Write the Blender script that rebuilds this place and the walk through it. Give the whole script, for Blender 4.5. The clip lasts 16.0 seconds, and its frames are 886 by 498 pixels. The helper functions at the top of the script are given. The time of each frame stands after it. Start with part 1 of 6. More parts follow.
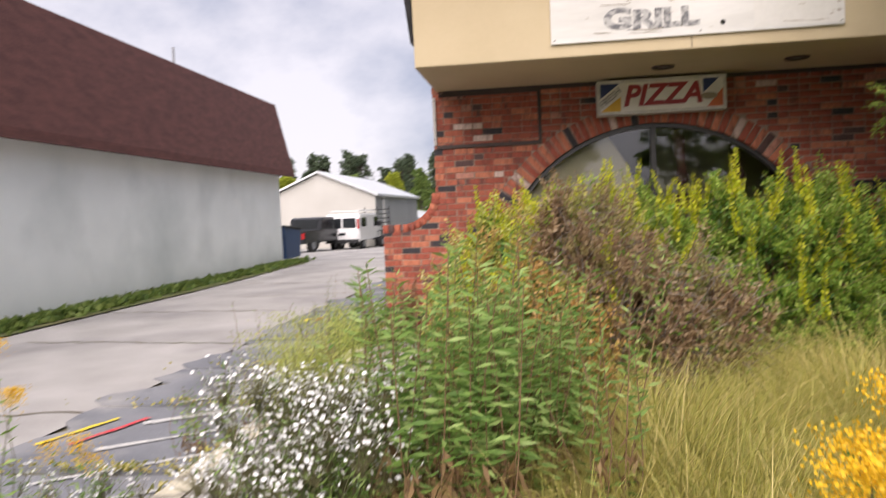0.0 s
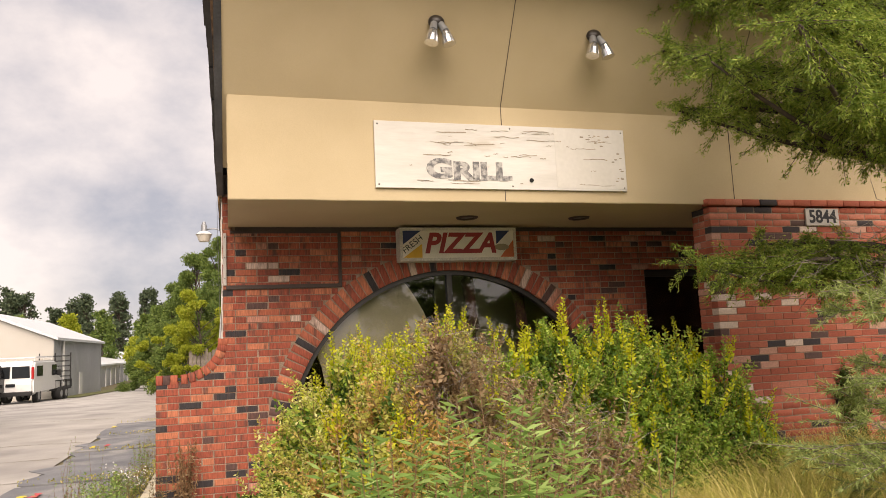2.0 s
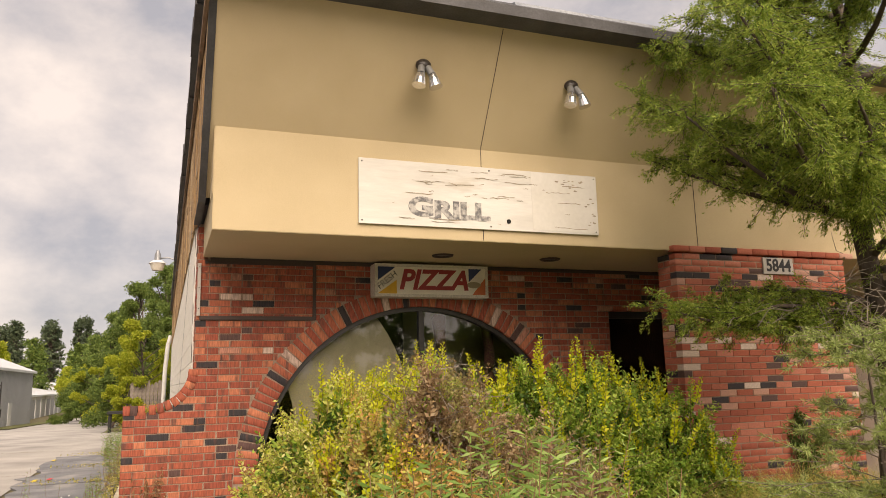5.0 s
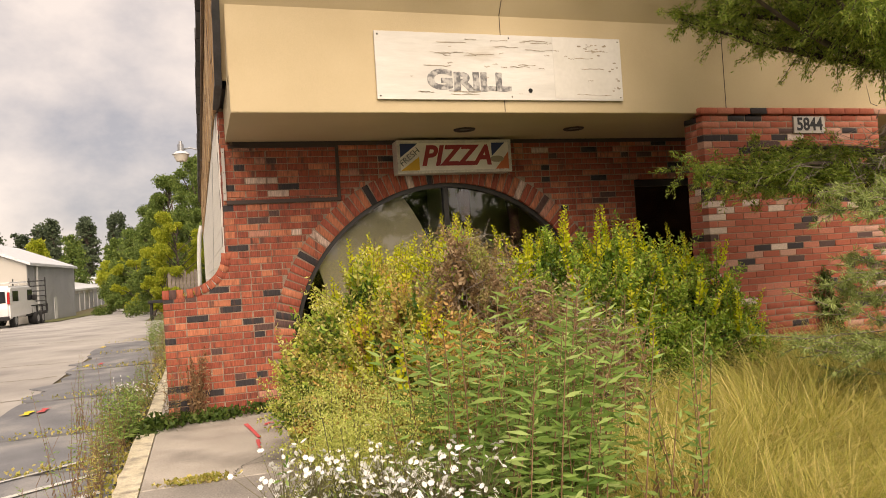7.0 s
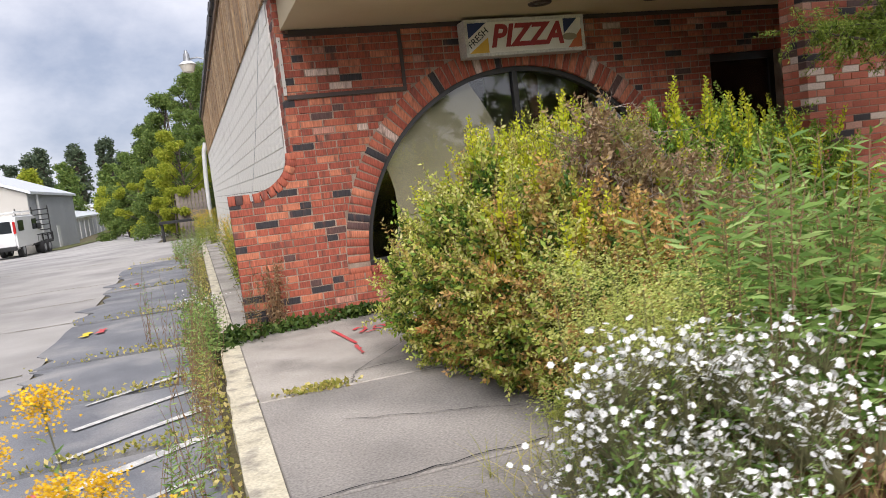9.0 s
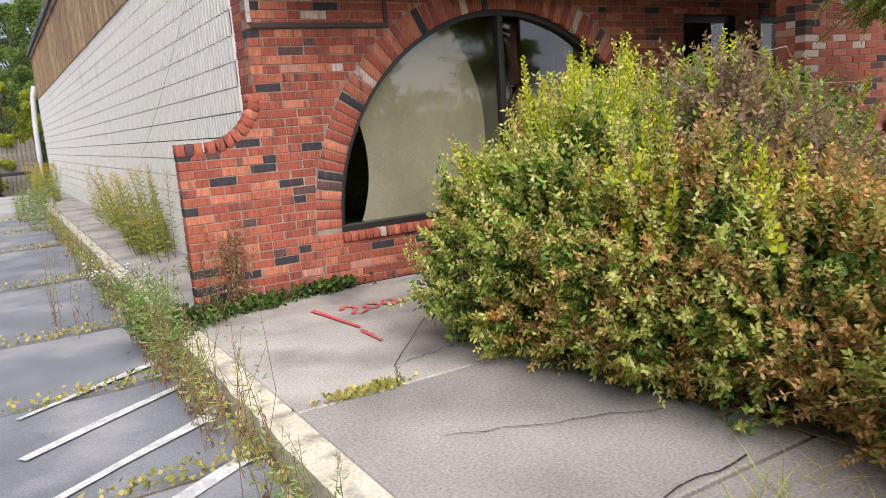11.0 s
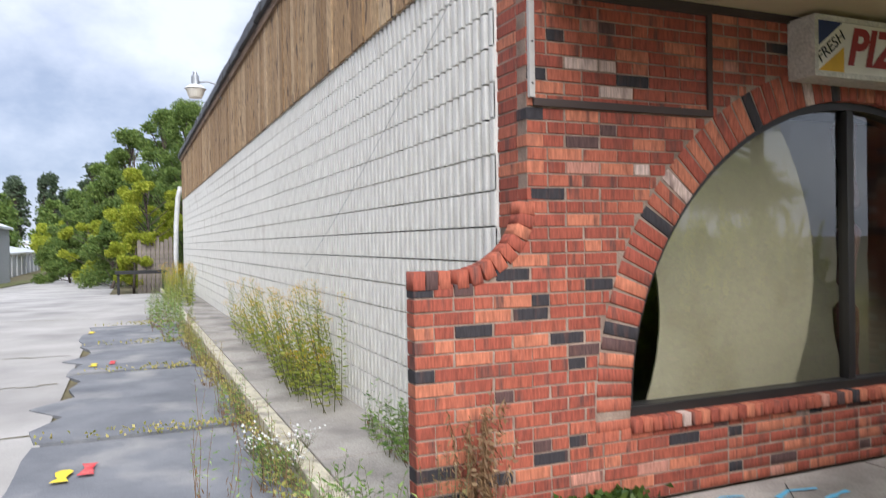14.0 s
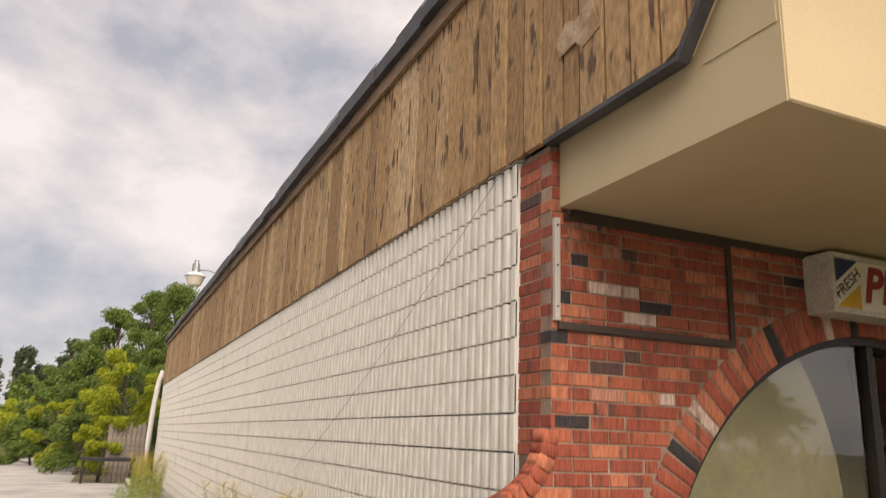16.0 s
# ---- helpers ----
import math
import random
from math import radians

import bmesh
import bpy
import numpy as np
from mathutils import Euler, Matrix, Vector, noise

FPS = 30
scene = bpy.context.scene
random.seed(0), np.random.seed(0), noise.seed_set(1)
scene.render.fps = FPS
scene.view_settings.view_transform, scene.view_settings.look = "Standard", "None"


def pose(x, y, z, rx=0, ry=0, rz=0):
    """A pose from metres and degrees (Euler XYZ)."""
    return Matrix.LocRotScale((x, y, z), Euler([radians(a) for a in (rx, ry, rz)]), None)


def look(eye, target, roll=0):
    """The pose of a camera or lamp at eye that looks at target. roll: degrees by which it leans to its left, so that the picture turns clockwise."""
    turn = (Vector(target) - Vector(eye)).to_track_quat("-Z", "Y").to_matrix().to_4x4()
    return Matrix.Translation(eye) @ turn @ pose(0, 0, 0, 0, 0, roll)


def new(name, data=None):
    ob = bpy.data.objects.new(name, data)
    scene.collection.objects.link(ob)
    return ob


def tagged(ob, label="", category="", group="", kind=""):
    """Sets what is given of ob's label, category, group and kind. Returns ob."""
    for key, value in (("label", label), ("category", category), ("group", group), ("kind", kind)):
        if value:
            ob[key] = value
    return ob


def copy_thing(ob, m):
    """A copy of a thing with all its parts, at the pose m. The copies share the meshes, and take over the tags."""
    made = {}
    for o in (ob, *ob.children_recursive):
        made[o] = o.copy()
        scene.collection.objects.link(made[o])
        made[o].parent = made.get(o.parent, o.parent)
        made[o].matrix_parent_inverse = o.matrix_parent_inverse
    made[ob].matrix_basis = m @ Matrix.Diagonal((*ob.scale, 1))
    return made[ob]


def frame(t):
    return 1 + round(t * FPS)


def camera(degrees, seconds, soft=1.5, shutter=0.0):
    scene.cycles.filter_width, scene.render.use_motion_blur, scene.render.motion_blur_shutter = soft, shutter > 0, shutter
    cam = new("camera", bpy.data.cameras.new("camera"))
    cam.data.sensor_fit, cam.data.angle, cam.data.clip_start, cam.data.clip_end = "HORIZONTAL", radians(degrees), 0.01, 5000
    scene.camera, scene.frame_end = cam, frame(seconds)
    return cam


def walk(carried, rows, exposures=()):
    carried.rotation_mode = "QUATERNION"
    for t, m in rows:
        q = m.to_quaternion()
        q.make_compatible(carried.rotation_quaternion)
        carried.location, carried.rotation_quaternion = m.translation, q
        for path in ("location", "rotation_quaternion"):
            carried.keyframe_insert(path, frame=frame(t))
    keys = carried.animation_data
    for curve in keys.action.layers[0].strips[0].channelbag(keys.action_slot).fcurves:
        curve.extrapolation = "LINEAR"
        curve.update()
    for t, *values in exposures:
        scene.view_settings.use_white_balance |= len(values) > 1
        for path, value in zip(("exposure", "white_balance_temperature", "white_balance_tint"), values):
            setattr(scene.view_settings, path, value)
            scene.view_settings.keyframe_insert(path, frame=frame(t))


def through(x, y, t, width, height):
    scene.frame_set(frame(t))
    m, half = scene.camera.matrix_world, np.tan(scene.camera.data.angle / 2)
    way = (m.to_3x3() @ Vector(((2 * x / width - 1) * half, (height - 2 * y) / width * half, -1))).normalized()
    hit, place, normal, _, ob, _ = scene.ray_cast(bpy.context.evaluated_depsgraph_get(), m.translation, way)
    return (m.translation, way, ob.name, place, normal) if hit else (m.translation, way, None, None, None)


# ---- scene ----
cam = camera(61.8, 16.0, soft=0.5, shutter=0.28)
PATH = [
    (0, (1.774, -8.253, 1.402), (1.511, -6.273, 1.304), -2.5),
    (0.5, (1.495, -8.078, 1.473), (1.62, -6.087, 1.619), -0.9),
    (1, (1.234, -8.059, 1.471), (1.635, -6.12, 1.753), -0.5),
    (1.5, (0.924, -7.943, 1.497), (1.46, -6.032, 1.738), -1.1),
    (2, (0.675, -7.734, 1.469), (1.234, -5.831, 1.724), -2.6),
    (2.5, (0.449, -7.705, 1.479), (1.127, -5.844, 1.752), -1.1),
    (3, (0.355, -7.733, 1.513), (1.098, -5.898, 1.793), -0.7),
    (3.5, (0.352, -7.751, 1.506), (1.107, -5.926, 1.82), -1.3),
    (3.7, (0.357, -7.772, 1.501), (1.112, -5.957, 1.868), -2.0),
    (5.8, (0.352, -7.767, 1.439), (0.985, -5.89, 1.717), -1.7),
    (6, (0.356, -7.751, 1.438), (0.971, -5.857, 1.629), -1.9),
    (6.5, (0.341, -7.749, 1.432), (0.95, -5.846, 1.518), -3.2),
    (7, (0.358, -7.768, 1.397), (0.986, -5.869, 1.431), -3.7),
    (7.5, (0.355, -7.765, 1.36), (0.985, -5.867, 1.341), -3.6),
    (8, (0.208, -7.714, 1.329), (0.799, -5.805, 1.244), -3.8),
    (8.5, (-0.007, -7.293, 1.358), (0.56, -5.381, 1.204), -5.4),
    (9, (-0.312, -7.065, 1.296), (0.307, -5.175, 1.086), -6.8),
    (9.5, (-0.569, -6.827, 1.317), (0.168, -4.987, 1.049), -6.3),
    (10, (-0.851, -6.472, 1.341), (-0.008, -4.683, 1.041), -4.8),
    (10.2, (-0.93, -6.328, 1.339), (-0.066, -4.553, 1.02), -4.8),
    (12.5, (-1.301, -4.405, 1.308), (-0.093, -2.844, 0.986), -2.7),
    (13, (-1.274, -4.016, 1.281), (-0.185, -2.365, 0.988), -3.8),
    (13.5, (-1.26, -3.58, 1.384), (-0.314, -1.831, 1.169), -2.5),
    (14, (-1.236, -3.284, 1.429), (-0.455, -1.443, 1.409), -0.9),
    (14.5, (-1.326, -3.11, 1.483), (-0.605, -1.251, 1.635), -0.2),
    (15, (-1.334, -3.055, 1.503), (-0.635, -1.197, 1.743), 0.7),
    (15.5, (-1.336, -3.052, 1.515), (-0.624, -1.209, 1.829), 1.1),
    (16, (-1.351, -3.102, 1.56), (-0.565, -1.332, 2.058), 2.1),
]
walk(cam, [(t, look(eye, target, roll)) for t, eye, target, roll in PATH],
     [(0.0, 0.82, 6500, 20), (1.0, 0.82, 7000, 19), (2.0, 0.84, 7600, 19), (3.5, 0.82, 8500, 19), (6.5, 0.78, 7700, 18), (7.5, 0.76, 8600, 19), (8.0, 0.78, 7000, 18), (8.5, 0.8, 5950, 12), (9.0, 0.8, 6200, 15), (9.5, 0.83, 6150, 17), (10.0, 0.83, 6300, 18), (12.5, 1.15, 5750, 11), (13.2, 1.15, 5850, 11), (14.5, 0.86, 5850, 13), (15.05, 0.8, 6150, 14), (15.45, 0.77, 7400, 17), (16.0, 0.78, 7500, 17)])

# ---- world, sun ----
SUN_EL, SUN_AZ = 43.0, 184.0
world = bpy.data.worlds.new("sky")
scene.world = world
world.use_nodes = True
wn, wl = world.node_tree.nodes, world.node_tree.links
wn.clear()
sky = wn.new("ShaderNodeTexSky")
sky.sky_type, sky.sun_disc = "NISHITA", False
sky.sun_elevation, sky.sun_rotation = radians(SUN_EL), radians(SUN_AZ)
coord = wn.new("ShaderNodeTexCoord")
squash = wn.new("ShaderNodeMapping")
squash.inputs["Scale"].default_value = (1.0, 1.0, 1.5)
puffs = wn.new("ShaderNodeTexNoise")
puffs.inputs["Scale"].default_value, puffs.inputs["Detail"].default_value = 3.0, 8.0
puffs.inputs["Roughness"].default_value = 0.56
shade = wn.new("ShaderNodeValToRGB")
shade.color_ramp.elements[0].position, shade.color_ramp.elements[0].color = 0.38, (4.2, 4.7, 5.7, 1)
shade.color_ramp.elements[1].position, shade.color_ramp.elements[1].color = 0.6, (8.9, 8.9, 9.1, 1)
cover = wn.new("ShaderNodeMix")
cover.data_type = "RGBA"
cover.inputs["Factor"].default_value = 0.86
back = wn.new("ShaderNodeBackground")
back.inputs["Strength"].default_value = 0.064
out = wn.new("ShaderNodeOutputWorld")
wl.new(coord.outputs["Generated"], squash.inputs["Vector"])
wl.new(squash.outputs["Vector"], puffs.inputs["Vector"])
wl.new(puffs.outputs["Fac"], shade.inputs["Fac"])
wl.new(sky.outputs["Color"], cover.inputs["A"])
wl.new(shade.outputs["Color"], cover.inputs["B"])
wl.new(cover.outputs["Result"], back.inputs["Color"])
wl.new(back.outputs["Background"], out.inputs["Surface"])

sun = new("sun", bpy.data.lights.new("sun", "SUN"))
sun.data.energy, sun.data.angle, sun.data.color = 3.1, radians(60), (1.0, 0.95, 0.87)
az, el = radians(SUN_AZ), radians(SUN_EL)
sun_way = Vector((math.sin(az) * math.cos(el), math.cos(az) * math.cos(el), math.sin(el)))
sun.matrix_world = look(sun_way * 60, (0, 0, 0))


# ---- materials ----
def surface(name, stops, rough=0.8, scale=3.0, fine=40.0, bump=0.25, metal=0.0, stretch=(1, 1, 1), by="noise",
            stain=None, stain_scale=0.7, stain_at=(0.5, 0.7), grain=0.25, constant=False, through=0.0, spec=0.5, bump_dist=0.004):
    """A rough surface. stops: (position, colour) rows, picked by noise, by the random number of each object ("object") or of
    each piece of a joined mesh ("island"); stain: a second colour in large patches; grain: fine light and dark."""
    m = bpy.data.materials.new(name)
    m.use_nodes = True
    n, l = m.node_tree.nodes, m.node_tree.links
    bsdf = n["Principled BSDF"]
    place = n.new("ShaderNodeTexCoord")
    size = n.new("ShaderNodeMapping")
    size.inputs["Scale"].default_value = stretch
    l.new(place.outputs["Object"], size.inputs["Vector"])
    if by == "object":
        own = n.new("ShaderNodeMath")
        own.operation = "MULTIPLY"
        own.inputs[1].default_value = 37.0
        l.new(n.new("ShaderNodeObjectInfo").outputs["Random"], own.inputs[0])
        l.new(own.outputs[0], size.inputs["Location"])
    big = n.new("ShaderNodeTexNoise")
    big.inputs["Scale"].default_value, big.inputs["Detail"].default_value = scale, 5.0
    l.new(size.outputs["Vector"], big.inputs["Vector"])
    small = n.new("ShaderNodeTexNoise")
    small.inputs["Scale"].default_value, small.inputs["Detail"].default_value = fine, 4.0
    l.new(size.outputs["Vector"], small.inputs["Vector"])
    ramp = n.new("ShaderNodeValToRGB")
    if constant:
        ramp.color_ramp.interpolation = "CONSTANT"
    for i, (at, colour) in enumerate(stops):
        e = ramp.color_ramp.elements[i] if i < 2 else ramp.color_ramp.elements.new(at)
        e.position, e.color = at, (*colour, 1)
    if by == "object":
        l.new(n.new("ShaderNodeObjectInfo").outputs["Random"], ramp.inputs["Fac"])
    elif by == "island":
        l.new(n.new("ShaderNodeNewGeometry").outputs["Random Per Island"], ramp.inputs["Fac"])
    else:
        l.new(big.outputs["Fac"], ramp.inputs["Fac"])
    colour = ramp.outputs["Color"]
    if stain:
        patch = n.new("ShaderNodeTexNoise")
        patch.inputs["Scale"].default_value, patch.inputs["Detail"].default_value = stain_scale, 6.0
        l.new(size.outputs["Vector"], patch.inputs["Vector"])
        edge = n.new("ShaderNodeMapRange")
        edge.inputs["From Min"].default_value, edge.inputs["From Max"].default_value = stain_at
        l.new(patch.outputs["Fac"], edge.inputs["Value"])
        mix = n.new("ShaderNodeMix")
        mix.data_type = "RGBA"
        l.new(edge.outputs["Result"], mix.inputs["Factor"])
        l.new(colour, mix.inputs["A"])
        mix.inputs["B"].default_value = (*stain, 1)
        colour = mix.outputs["Result"]
    if grain:
        vary = n.new("ShaderNodeMapRange")
        vary.inputs["From Min"].default_value, vary.inputs["From Max"].default_value = 0.25, 0.75
        vary.inputs["To Min"].default_value, vary.inputs["To Max"].default_value = 1 - grain, 1 + grain
        l.new(small.outputs["Fac"], vary.inputs["Value"])
        times = n.new("ShaderNodeMix")
        times.data_type, times.blend_type = "RGBA", "MULTIPLY"
        times.inputs["Factor"].default_value = 1.0
        l.new(colour, times.inputs["A"])
        l.new(vary.outputs["Result"], times.inputs["B"])
        colour = times.outputs["Result"]
    l.new(colour, bsdf.inputs["Base Color"])
    bsdf.inputs["Roughness"].default_value, bsdf.inputs["Metallic"].default_value = rough, metal
    bsdf.inputs["Specular IOR Level"].default_value = spec
    if bump:
        relief = n.new("ShaderNodeBump")
        relief.inputs["Strength"].default_value, relief.inputs["Distance"].default_value = bump, bump_dist
        l.new(small.outputs["Fac"], relief.inputs["Height"])
        l.new(relief.outputs["Normal"], bsdf.inputs["Normal"])
    if through:
        thin = n.new("ShaderNodeBsdfTranslucent")
        l.new(colour, thin.inputs["Color"])
        both = n.new("ShaderNodeMixShader")
        both.inputs["Fac"].default_value = through
        l.new(bsdf.outputs["BSDF"], both.inputs[1])
        l.new(thin.outputs["BSDF"], both.inputs[2])
        l.new(both.outputs["Shader"], n["Material Output"].inputs["Surface"])
    return m


def plain(name, colour, rough=0.6, metal=0.0, vary=0.12):
    c = [min(1, v * (1 + vary)) for v in colour]
    d = [v * (1 - vary) for v in colour]
    return surface(name, [(0.3, d), (0.7, c)], rough, 4.0, 90.0, 0.08, metal, grain=0.06)


BRICK_STOPS = [(0.0, (0.03, 0.026, 0.029)), (0.075, (0.085, 0.045, 0.04)), (0.115, (0.25, 0.058, 0.034)), (0.3, (0.31, 0.078, 0.043)),
               (0.45, (0.28, 0.066, 0.038)), (0.56, (0.36, 0.1, 0.055)), (0.68, (0.29, 0.068, 0.04)), (0.8, (0.43, 0.145, 0.078)),
               (0.965, (0.42, 0.19, 0.135)), (0.988, (0.5, 0.37, 0.31))]
PIER_STOPS = [(0.0, (0.035, 0.028, 0.032)), (0.1, (0.09, 0.05, 0.045)), (0.16, (0.30, 0.075, 0.045)), (0.3, (0.37, 0.10, 0.06)),
              (0.45, (0.33, 0.085, 0.05)), (0.58, (0.41, 0.125, 0.08)), (0.7, (0.36, 0.095, 0.055)), (0.8, (0.43, 0.15, 0.10)),
              (0.89, (0.46, 0.25, 0.19)), (0.94, (0.55, 0.44, 0.38))]
FLASH = dict(stretch=(1.5, 0.6, 0.22), stain=(0.1, 0.045, 0.036), stain_scale=12.0, stain_at=(0.54, 0.72), constant=True, grain=0.42, bump_dist=0.003)
m_brick = surface("fired_brick", BRICK_STOPS, 0.85, 9, 60, 0.6, by="object", **FLASH)
m_brick_far = surface("fired_brick_wall", BRICK_STOPS, 0.85, 9, 60, 0.6, by="island", **FLASH)
m_pier = surface("fired_brick_screen", PIER_STOPS, 0.85, 9, 70, 0.5, by="object", constant=True, grain=0.2, bump_dist=0.003)
m_pier_far = surface("fired_brick_screen_wall", PIER_STOPS, 0.85, 9, 70, 0.5, by="island", constant=True, grain=0.2, bump_dist=0.003)
m_mortar = surface("mortar", [(0.3, (0.17, 0.115, 0.085)), (0.7, (0.35, 0.26, 0.2))], 0.95, 6, 120, 0.5)
m_block = surface("white_painted_block", [(0.3, (0.66, 0.64, 0.585)), (0.7, (0.77, 0.75, 0.69))], 0.75, 5, 160, 0.35,
                  stain=(0.5, 0.46, 0.4), stain_scale=1.6, stain_at=(0.58, 0.8), grain=0.14)
m_block_joint = surface("dirty_block_joint", [(0.3, (0.19, 0.18, 0.16)), (0.7, (0.3, 0.28, 0.25))], 0.95, 6, 100, 0.3)
m_wood = surface("weathered_plywood", [(0.0, (0.28, 0.17, 0.08)), (0.3, (0.40, 0.25, 0.12)), (0.6, (0.35, 0.225, 0.115)), (0.8, (0.47, 0.315, 0.165)), (1.0, (0.5, 0.36, 0.215))], 0.85, 5, 42, 0.8,
                 stretch=(1, 1, 0.3), stain=(0.11, 0.068, 0.04), stain_scale=12, stain_at=(0.58, 0.64), grain=0.42, by="object")
m_fascia = surface("brown_fascia_board", [(0.3, (0.16, 0.10, 0.06)), (0.7, (0.26, 0.175, 0.11))], 0.9, 6, 50, 0.6, stretch=(1, 0.2, 1), stain=(0.08, 0.055, 0.04), stain_scale=7, stain_at=(0.58, 0.66), grain=0.3)
m_stucco = surface("tan_stucco", [(0.3, (0.46, 0.37, 0.23)), (0.7, (0.53, 0.435, 0.28))], 0.9, 1.1, 160, 0.3,
                   stain=(0.43, 0.345, 0.21), stain_scale=0.8, stain_at=(0.55, 0.9), grain=0.07)
m_roof = surface("black_roof_edge", [(0.3, (0.03, 0.03, 0.032)), (0.7, (0.07, 0.07, 0.075))], 0.6, 4, 60, 0.3)
m_roof_metal = surface("grey_roof_membrane", [(0.3, (0.2, 0.22, 0.25)), (0.7, (0.32, 0.34, 0.36))], 0.5, 2, 30, 0.2)
m_trim_dark = plain("dark_brown_trim", (0.05, 0.033, 0.028), 0.7)
m_strip = plain("grey_metal_strip", (0.42, 0.39, 0.36), 0.5)
m_sign_white = surface("peeling_white_board", [(0.25, (0.53, 0.515, 0.475)), (0.7, (0.66, 0.645, 0.61))], 0.7, 2.5, 14, 0.6,
                       stretch=(0.35, 1, 1.6), stain=(0.46, 0.42, 0.35), stain_scale=3.2, stain_at=(0.6, 0.72), grain=0.06)
m_sign_patch = surface("repainted_board", [(0.25, (0.59, 0.57, 0.52)), (0.7, (0.66, 0.64, 0.6))], 0.7, 2.5, 24, 0.2, grain=0.04)
m_faded = surface("faded_grey_lettering", [(0.4, (0.13, 0.13, 0.135)), (0.6, (0.42, 0.41, 0.39))], 0.8, 22, 60, 0.1, grain=0.2)
m_crack_paint = surface("bare_board_crack", [(0.3, (0.24, 0.2, 0.15)), (0.7, (0.42, 0.36, 0.28))], 0.9, 12, 60, 0.2)
m_hole = plain("dark_hole", (0.01, 0.01, 0.01), 0.9)
m_red_paint = plain("dark_red_sign_paint", (0.30, 0.025, 0.025), 0.5)
m_navy = plain("navy_sign_paint", (0.015, 0.03, 0.10), 0.5)
m_yellow_paint = plain("yellow_sign_paint", (0.66, 0.38, 0.03), 0.5)
m_orange_paint = plain("orange_sign_paint", (0.55, 0.13, 0.04), 0.5)
m_cream_paint = plain("cream_sign_face", (0.70, 0.66, 0.57), 0.45)
m_box_grey = surface("pale_sign_box", [(0.3, (0.46, 0.43, 0.37)), (0.7, (0.6, 0.57, 0.5))], 0.5, 5, 60, 0.1)
m_black = plain("black_paint", (0.012, 0.012, 0.013), 0.5)
m_frame = plain("dark_bronze_frame", (0.022, 0.02, 0.019), 0.4)
m_board = surface("beige_inner_board", [(0.3, (0.34, 0.315, 0.215)), (0.7, (0.41, 0.375, 0.265))], 0.8, 1.4, 60, 0.1, stain=(0.3, 0.26, 0.17), stain_scale=2.4, stain_at=(0.56, 0.8), grain=0.06)
m_drape = surface("dark_red_drape", [(0.3, (0.05, 0.018, 0.015)), (0.7, (0.12, 0.045, 0.035))], 0.9, 6, 60, 0.2)
# near black on all inner surfaces, standing in for the unlit room's dimness
m_inside = plain("dimmed_interior", (0.035, 0.032, 0.03), 0.9)
m_concrete = surface("pale_concrete", [(0.3, (0.33, 0.30, 0.265)), (0.7, (0.45, 0.415, 0.37))], 0.9, 1.6, 75, 0.5,
                     stain=(0.17, 0.157, 0.14), stain_scale=1.3, stain_at=(0.46, 0.72), grain=0.3)
# the concrete in a darker tone, for the slab rows further from the wall
m_concrete_dark = surface("darker_concrete", [(0.3, (0.25, 0.228, 0.206)), (0.7, (0.345, 0.318, 0.288))], 0.9, 1.3, 75, 0.5,
                     stain=(0.17, 0.16, 0.15), stain_scale=0.8, stain_at=(0.45, 0.68), grain=0.35)
m_kerb = surface("cream_painted_kerb", [(0.3, (0.5, 0.45, 0.33)), (0.7, (0.62, 0.57, 0.44))], 0.9, 5, 60, 0.5, stain=(0.3, 0.27, 0.22), stain_scale=6, stain_at=(0.5, 0.66))
m_road = surface("worn_pale_paving", [(0.3, (0.33, 0.315, 0.295)), (0.7, (0.45, 0.43, 0.41))], 0.9, 0.9, 90, 0.35,
                 stain=(0.23, 0.22, 0.215), stain_scale=0.5, stain_at=(0.48, 0.75), grain=0.16)
m_asphalt = surface("blue_grey_asphalt", [(0.3, (0.13, 0.137, 0.155)), (0.7, (0.23, 0.235, 0.25))], 0.85, 1.5, 120, 0.45,
                    stain=(0.34, 0.33, 0.32), stain_scale=1.3, stain_at=(0.52, 0.72), grain=0.25)
m_soil = surface("dirt_and_dry_grass", [(0.3, (0.11, 0.085, 0.05)), (0.7, (0.17, 0.15, 0.075))], 0.95, 2, 40, 0.6, stain=(0.10, 0.115, 0.04), stain_scale=0.8, grain=0.3, bump_dist=0.02)
m_lawn = surface("mown_lawn", [(0.3, (0.10, 0.12, 0.035)), (0.7, (0.16, 0.17, 0.06))], 0.95, 2, 60, 0.6, stain=(0.2, 0.17, 0.08), stain_scale=0.5, grain=0.3, bump_dist=0.02)
m_line = surface("worn_white_line", [(0.4, (0.62, 0.61, 0.58)), (0.6, (0.42, 0.42, 0.41))], 0.85, 14, 80, 0.2)
m_spray_red = surface("red_marking_paint", [(0.35, (0.62, 0.04, 0.055)), (0.7, (0.55, 0.14, 0.13))], 0.8, 20, 120, 0.1)
m_spray_blue = plain("blue_marking_paint", (0.12, 0.42, 0.62), 0.8)
m_spray_yellow = plain("yellow_marking_paint", (0.75, 0.58, 0.05), 0.8)
m_white_metal = plain("white_enamel", (0.62, 0.62, 0.6), 0.35)
m_lens = plain("milky_lamp_glass", (0.62, 0.58, 0.5), 0.25)
m_grey_metal = plain("dull_grey_metal", (0.3, 0.31, 0.32), 0.45, 0.6)
m_chrome = plain("bright_reflector", (0.75, 0.75, 0.75), 0.2, 0.9)
m_bronze = plain("dark_lamp_cap", (0.03, 0.024, 0.02), 0.4)
